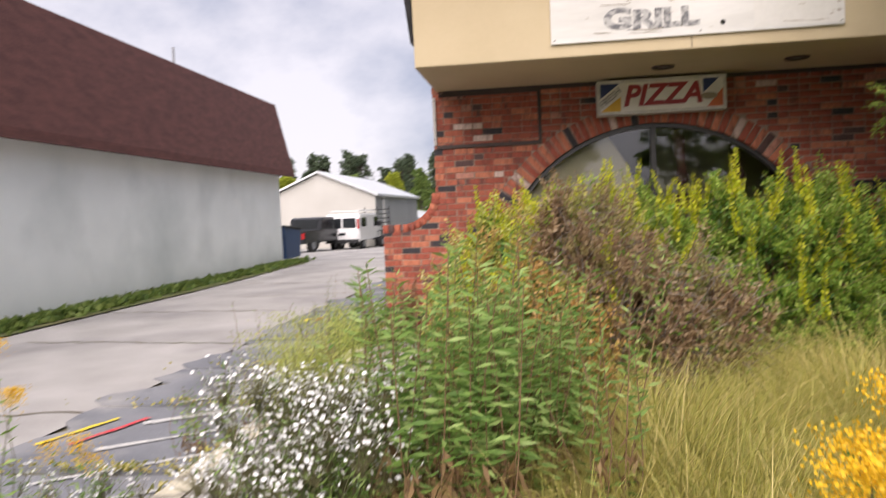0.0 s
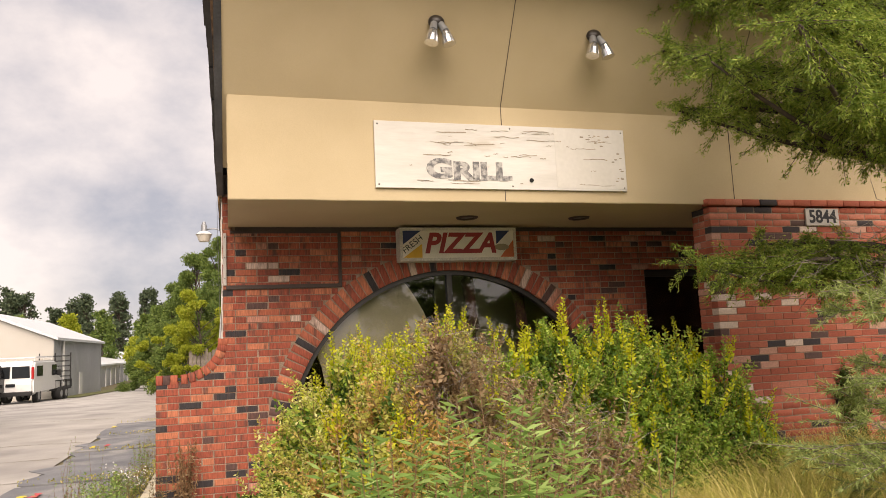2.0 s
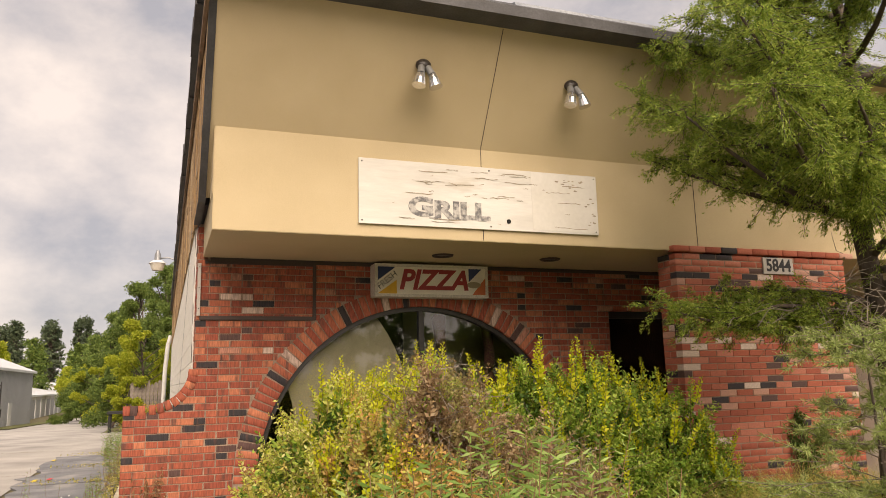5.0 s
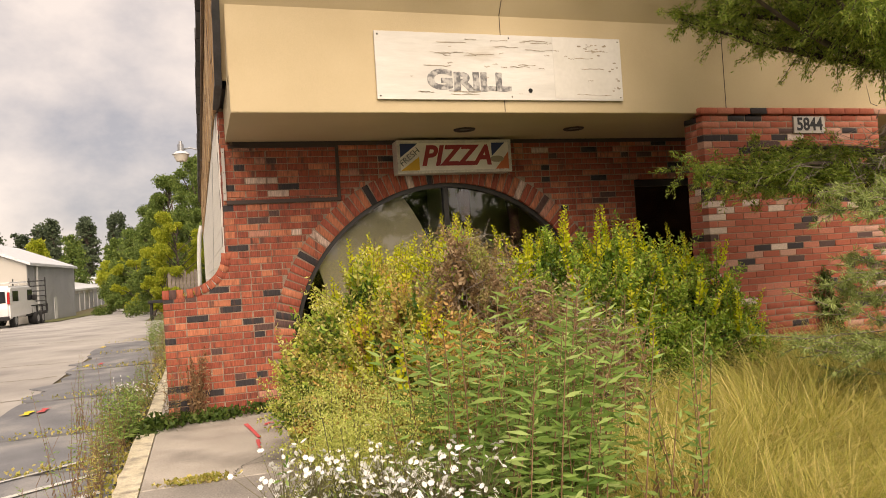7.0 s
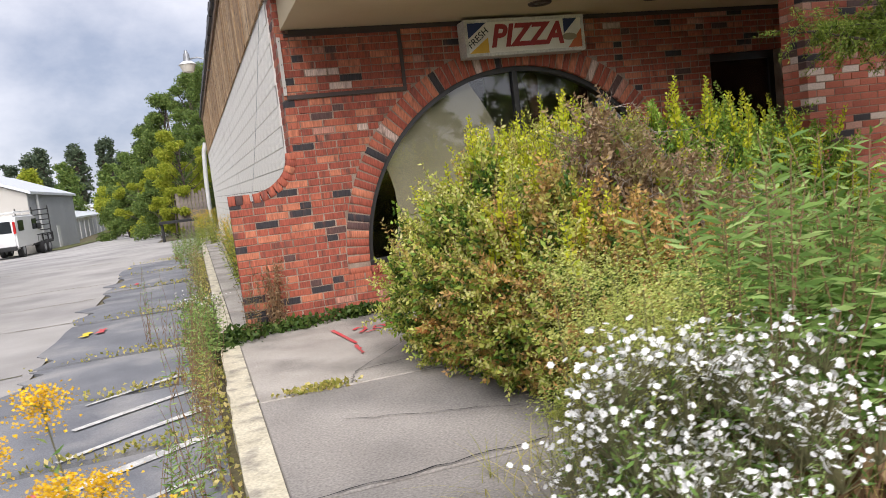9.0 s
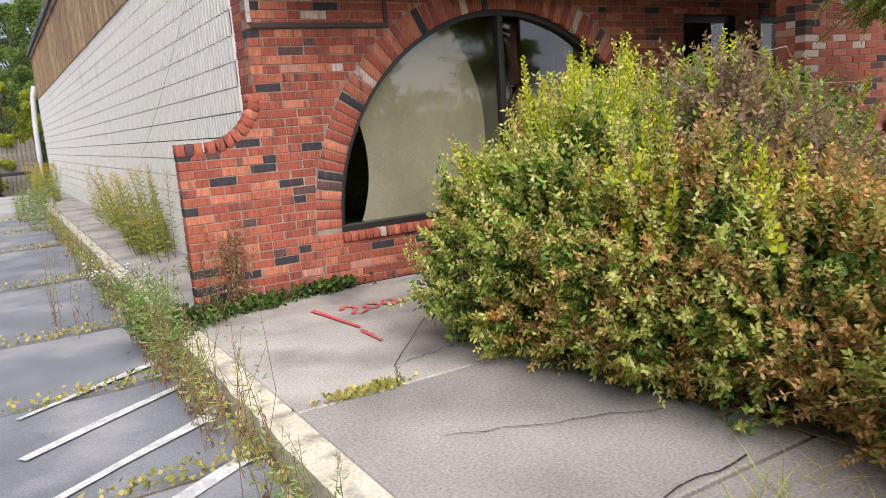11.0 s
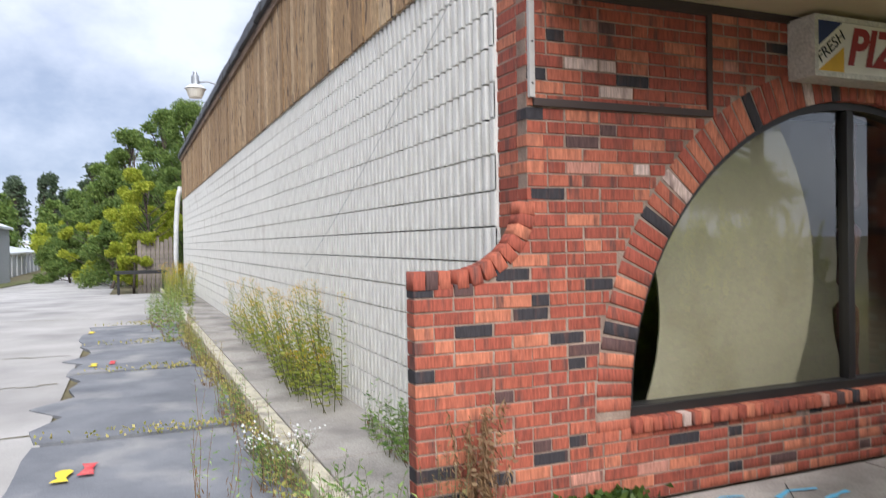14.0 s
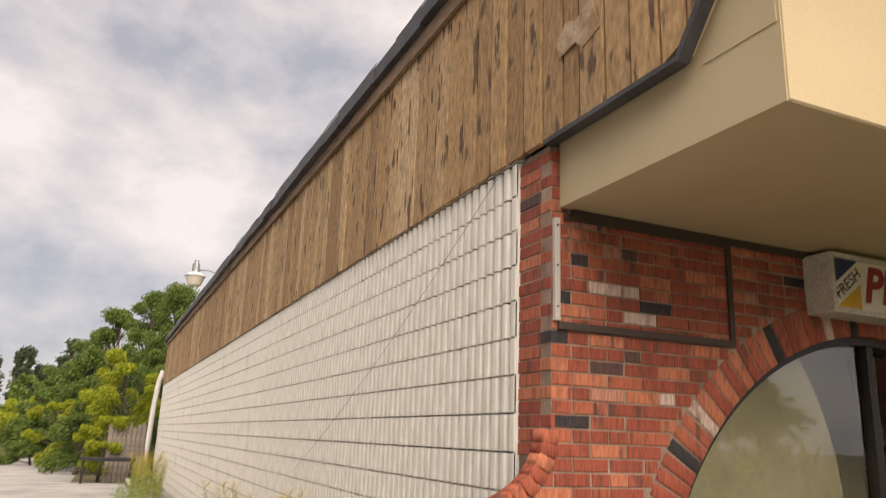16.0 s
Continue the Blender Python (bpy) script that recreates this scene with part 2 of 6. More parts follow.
m_panel = surface("white_block_building", [(0.3, (0.68, 0.73, 0.72)), (0.7, (0.77, 0.82, 0.81))], 0.7, 0.7, 50, 0.2, stain=(0.48, 0.54, 0.53), stain_scale=0.4, stain_at=(0.5, 0.8), grain=0.05)
m_brown_roof = surface("brown_shingle", [(0.3, (0.085, 0.034, 0.03)), (0.7, (0.14, 0.055, 0.046))], 0.9, 2.5, 30, 0.5, stretch=(1, 1, 3), grain=0.25)
m_steel_wall = surface("beige_steel_siding", [(0.3, (0.44, 0.42, 0.38)), (0.7, (0.5, 0.48, 0.44))], 0.5, 0.5, 20, 0.1, grain=0.05)
m_steel_grey = surface("grey_steel_siding", [(0.3, (0.27, 0.28, 0.29)), (0.7, (0.32, 0.33, 0.34))], 0.5, 0.5, 20, 0.1, grain=0.05)
m_steel_roof = plain("pale_steel_roof", (0.6, 0.62, 0.64), 0.4)
m_car_white = plain("white_car_paint", (0.72, 0.72, 0.72), 0.25, vary=0.03)
m_car_black = plain("black_car_paint", (0.015, 0.016, 0.018), 0.25, vary=0.05)
m_tyre = plain("tyre_rubber", (0.02, 0.02, 0.02), 0.85)
m_dark_glass = plain("tinted_car_glass", (0.02, 0.023, 0.026), 0.08)
m_tail = plain("red_lamp_lens", (0.4, 0.02, 0.02), 0.2)
m_bin = plain("blue_steel_bin", (0.025, 0.06, 0.14), 0.5)
m_bark = surface("grey_brown_bark", [(0.3, (0.05, 0.038, 0.03)), (0.7, (0.11, 0.085, 0.066))], 0.95, 8, 40, 0.8, stretch=(1, 1, 0.3), bump_dist=0.015)
m_twig = surface("dry_twig", [(0.3, (0.16, 0.13, 0.11)), (0.7, (0.3, 0.26, 0.22))], 0.95, 8, 40, 0.2)
m_stem = surface("green_stem", [(0.3, (0.10, 0.11, 0.04)), (0.7, (0.17, 0.15, 0.07))], 0.8, 8, 40, 0.1)
m_dry_stem = surface("dry_brown_stem", [(0.3, (0.17, 0.095, 0.045)), (0.7, (0.29, 0.18, 0.10))], 0.9, 8, 40, 0.1)


def foliage(name, a, b, c=None, patch=None, patch_scale=1.6, patch_at=(0.5, 0.6), through=0.3, rough=0.55):
    stops = [(0.0, a), (0.55, b), (1.0, c or b)]
    return surface(name, stops, rough, by="island", stain=patch, stain_scale=patch_scale, stain_at=patch_at, grain=0.15, fine=18, bump=0, through=through, spec=0.3)


m_privet = foliage("hedge_leaf", (0.12, 0.25, 0.035), (0.29, 0.43, 0.06), (0.46, 0.56, 0.12), through=0.42)
m_privet_turn = foliage("turning_hedge_leaf", (0.18, 0.27, 0.035), (0.44, 0.46, 0.09), (0.68, 0.63, 0.22), patch=(0.62, 0.31, 0.1), patch_scale=2.0, patch_at=(0.56, 0.68), through=0.42)
m_variegated = foliage("cream_edged_leaf", (0.44, 0.52, 0.07), (0.66, 0.68, 0.16), (0.8, 0.77, 0.36), patch=(0.7, 0.42, 0.16), patch_scale=1.8, patch_at=(0.58, 0.7), through=0.5)
m_privet_rust = foliage("rust_hedge_leaf", (0.2, 0.24, 0.04), (0.58, 0.33, 0.1), (0.72, 0.46, 0.2), patch=(0.4, 0.44, 0.09), patch_scale=2.6, patch_at=(0.52, 0.64), through=0.42)
# hedge green darkened: the shade of the gaps is put into the colour
m_privet_shade = foliage("shade_dark_hedge_leaf", (0.035, 0.085, 0.014), (0.07, 0.15, 0.022), (0.12, 0.22, 0.035), through=0.2)
m_lime = foliage("lime_shoot_leaf", (0.42, 0.5, 0.02), (0.6, 0.62, 0.03), (0.72, 0.68, 0.07), through=0.48)
m_weed = foliage("weed_leaf", (0.11, 0.215, 0.045), (0.23, 0.37, 0.085), (0.4, 0.52, 0.18), through=0.4)
m_weed_dry = foliage("withered_leaf", (0.14, 0.08, 0.04), (0.25, 0.15, 0.075), (0.33, 0.22, 0.11))
m_deadvine = foliage("dead_vine", (0.2, 0.125, 0.07), (0.36, 0.245, 0.13), (0.5, 0.38, 0.24), patch=(0.33, 0.34, 0.1), patch_scale=3, patch_at=(0.52, 0.64), through=0.4)
m_pale = foliage("pale_feathery_leaf", (0.33, 0.39, 0.08), (0.46, 0.5, 0.12), (0.58, 0.58, 0.2))
m_needle = foliage("soft_needle", (0.12, 0.21, 0.035), (0.26, 0.36, 0.06), (0.44, 0.5, 0.11), through=0.45)
m_needle_blue = foliage("pale_needle", (0.19, 0.26, 0.08), (0.31, 0.39, 0.13), (0.42, 0.48, 0.19), through=0.4)
m_tree = foliage("tree_leaf", (0.075, 0.13, 0.03), (0.14, 0.21, 0.045), (0.22, 0.28, 0.07))
m_tree_light = foliage("light_tree_leaf", (0.22, 0.29, 0.025), (0.38, 0.43, 0.04), (0.52, 0.52, 0.07), through=0.45)
m_weed_yellow = foliage("yellow_green_weed_leaf", (0.2, 0.28, 0.04), (0.34, 0.4, 0.07), (0.48, 0.48, 0.1), through=0.4)
# distance haze mixed into the leaf colour as a greyer, bluer green
m_hazy_tree = foliage("hazed_tree_leaf", (0.055, 0.085, 0.05), (0.09, 0.125, 0.07), (0.13, 0.165, 0.09))
m_grass = foliage("golden_grass", (0.25, 0.27, 0.055), (0.52, 0.475, 0.125), (0.74, 0.61, 0.27), through=0.45)
m_grass_green = foliage("green_grass", (0.07, 0.12, 0.02), (0.13, 0.18, 0.035), (0.24, 0.27, 0.07))
m_ivy = foliage("ground_ivy_leaf", (0.035, 0.075, 0.014), (0.07, 0.12, 0.022), (0.11, 0.16, 0.035))
m_petal_white = foliage("white_petal", (0.72, 0.72, 0.7), (0.8, 0.8, 0.78), through=0.2)
m_petal_gold = foliage("golden_petal", (0.68, 0.40, 0.015), (0.8, 0.5, 0.02), through=0.2)

m_glass = bpy.data.materials.new("window_glass")
m_glass.use_nodes = True
gn, gl = m_glass.node_tree.nodes, m_glass.node_tree.links
gn.clear()
g_clear, g_shine, g_mix = gn.new("ShaderNodeBsdfTransparent"), gn.new("ShaderNodeBsdfGlossy"), gn.new("ShaderNodeMixShader")
g_clear.inputs["Color"].default_value = (0.86, 0.87, 0.84, 1)
g_shine.inputs["Roughness"].default_value = 0.015
g_fresnel = gn.new("ShaderNodeFresnel")
g_fresnel.inputs["IOR"].default_value = 2.2
gl.new(g_fresnel.outputs["Fac"], g_mix.inputs["Fac"])
gl.new(g_clear.outputs["BSDF"], g_mix.inputs[1])
gl.new(g_shine.outputs["BSDF"], g_mix.inputs[2])
gl.new(g_mix.outputs["Shader"], gn.new("ShaderNodeOutputMaterial").inputs["Surface"])


# ---- mesh helpers ----
def thing(name, x=0, y=0, z=0, label="", category="", group="", kind="", turn=0):
    ob = new(name)
    ob.matrix_basis = pose(x, y, z, 0, 0, turn)
    ob.empty_display_size = 0.1
    return tagged(ob, label, category, group, kind)


def part(name, bm, material, parent=None, label="", smooth=False):
    me = bpy.data.meshes.new(name)
    if smooth:
        for f in bm.faces:
            f.smooth = True
    bm.to_mesh(me)
    bm.free()
    me.materials.append(material)
    ob = new(name, me)
    if parent:
        ob.parent = parent
    return tagged(ob, label)


def raw(name, verts, faces, material, parent=None, label="", smooth=False):
    """One mesh from arrays: verts (n, 3); faces (m, 3) or (m, 4)."""
    me = bpy.data.meshes.new(name)
    verts, faces = np.asarray(verts, np.float32), np.asarray(faces, np.int32)
    k = faces.shape[1]
    me.vertices.add(len(verts))
    me.vertices.foreach_set("co", verts.ravel())
    me.loops.add(faces.size)
    me.loops.foreach_set("vertex_index", faces.ravel())
    me.polygons.add(len(faces))
    me.polygons.foreach_set("loop_start", np.arange(0, faces.size, k, dtype=np.int32))
    me.update(calc_edges=True)
    me.validate()
    if smooth:
        me.polygons.foreach_set("use_smooth", np.ones(len(faces), bool))
    me.materials.append(material)
    ob = new(name, me)
    if parent:
        ob.parent = parent
    return tagged(ob, label)


def box(bm, x0, x1, y0, y1, z0, z1, bevel=0.0):
    vs = [bm.verts.new((x, y, z)) for x in (x0, x1) for y in (y0, y1) for z in (z0, z1)]
    fs = [bm.faces.new([vs[i] for i in f]) for f in ((0, 1, 3, 2), (4, 6, 7, 5), (0, 4, 5, 1), (2, 3, 7, 6), (0, 2, 6, 4), (1, 5, 7, 3))]
    if bevel:
        edges = {e for f in fs for e in f.edges}
        bmesh.ops.bevel(bm, geom=list(edges), offset=bevel, segments=2, affect="EDGES", profile=0.6)
    return bm


def slab_of(*dims, bevel=0.0):
    return box(bmesh.new(), *dims, bevel=bevel)


def rod(bm, a, b, r0, r1=None, n=8, caps=True):
    a, b = Vector(a), Vector(b)
    q = (b - a).to_track_quat("Z", "Y")
    r1 = r0 if r1 is None else r1
    rings = []
    for p, r in ((a, r0), (b, r1)):
        rings.append([bm.verts.new(p + q @ Vector((r * math.cos(2 * math.pi * i / n), r * math.sin(2 * math.pi * i / n), 0))) for i in range(n)])
    for i in range(n):
        bm.faces.new((rings[0][i], rings[0][(i + 1) % n], rings[1][(i + 1) % n], rings[1][i]))
    if caps:
        bm.faces.new(rings[0][::-1])
        bm.faces.new(rings[1])
    return bm


def tube(bm, points, radii, n=8):
    rings = []
    for i, p in enumerate(points):
        p = Vector(p)
        d = Vector(points[min(i + 1, len(points) - 1)]) - Vector(points[max(i - 1, 0)])
        q = d.to_track_quat("Z", "Y")
        rings.append([bm.verts.new(p + q @ Vector((radii[i] * math.cos(2 * math.pi * k / n), radii[i] * math.sin(2 * math.pi * k / n), 0))) for k in range(n)])
    for a, b in zip(rings, rings[1:]):
        for k in range(n):
            bm.faces.new((a[k], a[(k + 1) % n], b[(k + 1) % n], b[k]))
    bm.faces.new(rings[0][::-1])
    bm.faces.new(rings[-1])
    return bm


def prism(bm, outline, axis, a, b):
    """An outline of (u, v) pairs pushed along an axis from a to b; u, v are the other two axes in order."""
    def at(u, v, w):
        return {"x": (w, u, v), "y": (u, w, v), "z": (u, v, w)}[axis]
    lo = [bm.verts.new(at(u, v, a)) for u, v in outline]
    hi = [bm.verts.new(at(u, v, b)) for u, v in outline]
    n = len(outline)
    for i in range(n):
        bm.faces.new((lo[i], lo[(i + 1) % n], hi[(i + 1) % n], hi[i]))
    bm.faces.new(lo[::-1])
    bm.faces.new(hi)
    bmesh.ops.recalc_face_normals(bm, faces=bm.faces)
    return bm


def lettering(name, text, size, material, m, depth=0.004, parent=None, label="", shear=0.0, wide=1.0, bold=0.0):
    c = bpy.data.curves.new(name, "FONT")
    c.body, c.size, c.extrude, c.shear = text, size, depth / 2, shear
    c.offset = bold
    c.align_x, c.align_y = "CENTER", "CENTER"
    c.resolution_u = 4
    tmp = new("tmp", c)
    me = bpy.data.meshes.new_from_object(tmp.evaluated_get(bpy.context.evaluated_depsgraph_get()))
    bpy.data.objects.remove(tmp)
    bpy.data.curves.remove(c)
    me.name = name
    me.transform(m @ Matrix.Diagonal((wide, 1, 1, 1)))
    me.materials.clear()
    me.materials.append(material)
    ob = new(name, me)
    if parent:
        ob.parent = parent
    return tagged(ob, label)


def leaves(name, at, way, length, width, material, parent=None, rng=None, label="", fold=0.25):
    """Folded four-sided leaves: at (n, 3) their feet, way (n, 3) the directions they point in."""
    n = len(at)
    at, way = np.asarray(at, float), np.asarray(way, float)
    way = way / np.maximum(np.linalg.norm(way, axis=1, keepdims=True), 1e-6)
    r = rng.normal(size=(n, 3))
    side = np.cross(way, r)
    side /= np.maximum(np.linalg.norm(side, axis=1, keepdims=True), 1e-6)
    up = np.cross(side, way)
    length = np.broadcast_to(np.asarray(length, float), (n,))[:, None]
    width = np.broadcast_to(np.asarray(width, float), (n,))[:, None]
    mid = at + way * length * 0.45
    v = np.stack([at, mid + side * width / 2 + up * width * fold, at + way * length - up * length * 0.12, mid - side * width / 2 + up * width * fold], 1).reshape(-1, 3)
    i = np.arange(n)[:, None] * 4
    return tagged(raw(name, v, i + np.array([[0, 1, 2, 3]]), material, parent, label), kind="stuff")


def stems(name, feet, tips, radius, material, parent=None, bow=None, label="", n=3, steps=2):
    """Thin three-sided stems from feet to tips, with an optional bow (n, 3) at the middle."""
    feet, tips = np.asarray(feet, float), np.asarray(tips, float)
    k = len(feet)
    rad = np.broadcast_to(np.asarray(radius, float), (k,))
    bow = np.zeros((k, 3)) if bow is None else np.asarray(bow)
    rings = []
    for s in np.linspace(0, 1, steps + 1):
        c = feet + (tips - feet) * s + bow * (4 * s * (1 - s))
        w = (rad * (1 - 0.6 * s))[:, None]
        d = tips - feet
        d = d / np.maximum(np.linalg.norm(d, axis=1, keepdims=True), 1e-6)
        u = np.cross(d, np.array([0.31, 0.77, 0.11]))
        u /= np.maximum(np.linalg.norm(u, axis=1, keepdims=True), 1e-6)
        w2 = np.cross(d, u)
        rings.append([c + w * (u * math.cos(a) + w2 * math.sin(a)) for a in (0, 2.094, 4.189)])
    v = np.stack([p for ring in rings for p in ring], 1).reshape(-1, 3)
    f = []
    per = 3 * (steps + 1)
    for s in range(steps):
        for j in range(3):
            f.append([s * 3 + j, s * 3 + (j + 1) % 3, (s + 1) * 3 + (j + 1) % 3, (s + 1) * 3 + j])
    f = (np.arange(k)[:, None, None] * per + np.array(f)[None]).reshape(-1, 4)
    return tagged(raw(name, v, f, material, parent, label), kind="stuff")


def rnd_dirs(rng, n, up=0.0):
    d = rng.normal(size=(n, 3))
    d /= np.linalg.norm(d, axis=1, keepdims=True)
    d[:, 2] += up
    return d


# ---- ground, road, slabs ----
def ground_z(x, y):
    return -0.13 - 0.022 * max(0.0, min(y, 60.0) - 18.0)


def sheet(name, xs, ys, lift, material, label, category, drop=None, wobble=0.0):
    rng = np.random.default_rng(5)
    v = [(x, y, ground_z(x, y) + lift + (rng.normal() * wobble if 0 < i < len(xs) - 1 and 0 < j < len(ys) - 1 else 0)) for j, y in enumerate(ys) for i, x in enumerate(xs)]
    w = len(xs)
    f = [(j * w + i, j * w + i + 1, (j + 1) * w + i + 1, (j + 1) * w + i) for j in range(len(ys) - 1) for i in range(w - 1)]
    ob = raw(name, v, f, material)
    return tagged(ob, label, category, kind="structure")


spread = [-900, -300, -120, -60, -30, -15, -8, -4, 0, 4, 8, 14, 16, 22, 30, 45, 60, 75, 120, 300, 900]
sheet("ground", spread, spread, 0.0, m_soil, "flat earth with dry grass around the lot", "ground")
sheet("road", [-7.2, -5, -3.5, -1.9], [-30, -12, -8, -4, 0, 4, 8, 14, 16, 22, 30, 45, 60, 75, 100], 0.02, m_road, "worn pale grey paved drive beside the building", "road")

sheet("road_shoulder", [-1.9, -1.1, -0.26], [12.34, 16, 20, 25.4], 0.024, m_road, "worn pale paving running up to the side walk", "road")
sheet("yard", [-18, -12, -7.25], [17.2, 22, 30, 38], 0.016, m_road, "worn paved yard before the workshop", "road")

# broken paving panels between the drive and the building
paving = thing("pavement", label="cracked blue-grey asphalt strip with weedy joints", category="pavement", kind="structure")
prng = random.Random(3)
joints = [-16.0, -12.2, -8.6, -6.0, -4.1, -2.55, -1.05, 0.6, 3.2, 6.6, 9.3, 12.3]
for a, b in zip(joints, joints[1:]):
    bm = bmesh.new()
    n = 7
    left = [(-1.95 + prng.uniform(-0.2, 0.22), a + 0.04 + (b - a - 0.08) * i / n) for i in range(n + 1)]
    low = [(-1.95 + (1.62) * i / n, a + 0.03 + prng.uniform(0, 0.045)) for i in range(n + 1)]
    top = [(-1.95 + (1.62) * i / n, b - 0.03 - prng.uniform(0, 0.045)) for i in range(n + 1)]
    outline = low + top[::-1] + left[::-1][1:-1]
    zz = ground_z(-1, (a + b) / 2) + prng.uniform(0.028, 0.04)
    prism(bm, outline, "z", zz - 0.06, zz)
    part("panel", bm, m_asphalt, paving)

bm = bmesh.new()
bmesh.ops.create_grid(bm, x_segments=1, y_segments=1, size=0.5)
for v in bm.verts:
    v.co = (-8.8 + (v.co.x + 0.5) * 1.5, 38 + (v.co.y + 0.5) * 22, 0)
    v.co.z = ground_z(0, v.co.y) + 0.05
tagged(part("lawn_strip", bm, m_lawn), "narrow strip of mown grass beside the drive", "lawn", kind="structure")
bm = bmesh.new()
bmesh.ops.create_grid(bm, x_segments=1, y_segments=8, size=0.5)
for v in bm.verts:
    v.co = (-6.75 + (v.co.x + 0.5) * 0.85 + prng.uniform(-0.1, 0.1) - 0.02 * ((v.co.y + 0.5) * 26 - 15), -8 + (v.co.y + 0.5) * 24.2, 0)
    v.co.z = ground_z(0, v.co.y) + 0.045
tagged(part("lawn_verge", bm, m_lawn), "grass verge at the foot of the white building", "lawn", kind="structure")

walkway = thing("sidewalk", label="pale concrete sidewalk slabs with a cream kerb edge", category="sidewalk", kind="structure")
slab_rows = [(-7.4, -5.72), (-5.7, -4.06), (-4.04, -2.42), (-2.40, -0.02)]
for a, b in slab_rows:
    bm = bmesh.new()
    wob = prng.uniform(-0.006, 0.002)
    corner = [(-0.10, a), (3.0, a), (3.0, b), (-0.10, b)]
    prism(bm, corner, "z", -0.16, wob)
    bmesh.ops.bevel(bm, geom=bm.edges[:], offset=0.008, segments=1, affect="EDGES")
    part("slab", bm, m_concrete if a > -3 else m_concrete_dark, walkway)
for a, b in ((3.02, 4.8),):
    part("slab", slab_of(a, b, -2.40, -0.02, -0.16, 0.0, bevel=0.008), m_concrete, walkway)
y = 0.0
while y < 24:
    step = 1.55
    part("slab", slab_of(-0.10, 0.6, y, y + step - 0.02, -0.2, prng.uniform(-0.012, 0.002) - 0.004 * max(0, y - 8), bevel=0.008), m_concrete, walkway)
    y += step
for a, b in ((-7.4, -5.7), (-5.68, -4.05), (-4.03, -2.41), (-2.39, -0.42)):
    bm = bmesh.new()
    n = 9
    edge = [(-0.27 + prng.uniform(-0.014, 0.014), a + (b - a) * i / n) for i in range(n + 1)]
    prism(bm, edge + [(-0.105, b), (-0.105, a)], "z", -0.18, 0.004)
    part("kerb", bm, m_kerb, walkway, "chipped cream-painted kerb edge")
y = 0.4
while y < 24:
    part("kerb", slab_of(-0.24 + prng.uniform(-0.01, 0.01), -0.105, y, y + 1.5, -0.2, -0.01 - 0.004 * max(0, y - 8), bevel=0.01), m_kerb, walkway)
    y += 1.53


def crack(points, width, z, name="crack"):
    bm = bmesh.new()
    rows = []
    for i, (x, y) in enumerate(points):
        ax, ay = points[max(0, i - 1)]
        bx, by = points[min(len(points) - 1, i + 1)]
        d = Vector((bx - ax, by - ay)).normalized()
        w = width * prng.uniform(0.5, 1.3) / 2
        rows.append((bm.verts.new((x - d.y * w, y + d.x * w, z)), bm.verts.new((x + d.y * w, y - d.x * w, z))))
    for a, b in zip(rows, rows[1:]):
        bm.faces.new((a[0], a[1], b[1], b[0]))
    return bm


def wander(a, b, n, amount):
    return [(a[0] + (b[0] - a[0]) * i / n + prng.uniform(-amount, amount) * (0 < i < n), a[1] + (b[1] - a[1]) * i / n + prng.uniform(-amount, amount) * (0 < i < n)) for i in range(n + 1)]


for a, b, w in (((2.2, -0.15), (0.57, -2.14), 0.006), ((0.5, -2.4), (0.57, -2.14), 0.006), ((0.57, -2.14), (1.13, -2.03), 0.006), ((-0.05, -4.05), (1.1, -4.0), 0.008),
                ((0.3, -3.1), (1.2, -3.5), 0.005)):
    part("crack", crack(wander(a, b, 12, 0.02), w, 0.0095), m_hole, walkway)
road_marks = thing("road_cracks", label="dirt-filled cracks across the worn drive", category="crack", kind="structure")
for a, b in (((-6.8, 3.9), (-2.0, 3.6)), ((-6.0, 8.9), (-2.0, 8.4)), ((-5.2, 0.9), (-2.0, 0.5)), ((-5.0, -3.0), (-2.0, -2.7)), ((-4.2, 5.8), (-2.0, 6.1)), ((-3.0, -6.2), (-2.0, -6.3)), ((-6.5, 15), (-2, 14.2))):
    part("crack", crack(wander(a, b, 18, 0.06), 0.035, ground_z(0, a[1]) + 0.026), m_soil, road_marks)

lines = thing("parking_lines", label="worn white parking hatch lines on asphalt", category="marking", kind="structure")
for i in range(7):
    y0 = -4.4 + i * 0.62
    part("line", crack([(-1.25, y0 - 0.55), (-0.85, y0 - 0.28), (-0.4, y0)], 0.07, ground_z(0, y0) + 0.046), m_line, lines)


def sprayed(name, strokes, z, material, label):
    top = thing(name, label=label, category="marking", kind="structure")
    for pts, w in strokes:
        part("stroke", crack(wander(pts[0], pts[1], 6, 0.006) if len(pts) == 2 else pts, w, z), material, top)


sprayed("red_spray_marking", [([(0.69, -0.6), (0.73, -0.95), (0.765, -1.27)], 0.035), ([(0.745, -1.33), (0.735, -1.65)], 0.03),
                              ([(0.85, -0.75), (0.9, -0.68), (0.96, -0.7), (0.96, -0.78), (0.88, -0.9), (0.94, -0.93), (1.02, -0.88)], 0.03),
                              ([(1.02, -0.8), (1.06, -0.72), (1.12, -0.74), (1.13, -0.83), (1.08, -0.88), (1.02, -0.8)], 0.032),
                              ([(1.17, -0.8), (1.21, -0.72), (1.27, -0.74), (1.27, -0.83), (1.22, -0.87), (1.17, -0.8)], 0.034),
                              ([(1.31, -0.88), (1.33, -0.76)], 0.028), ([(1.31, -0.82), (1.48, -0.82)], 0.03)], 0.012, m_spray_red, "red sprayed utility marks on the concrete")
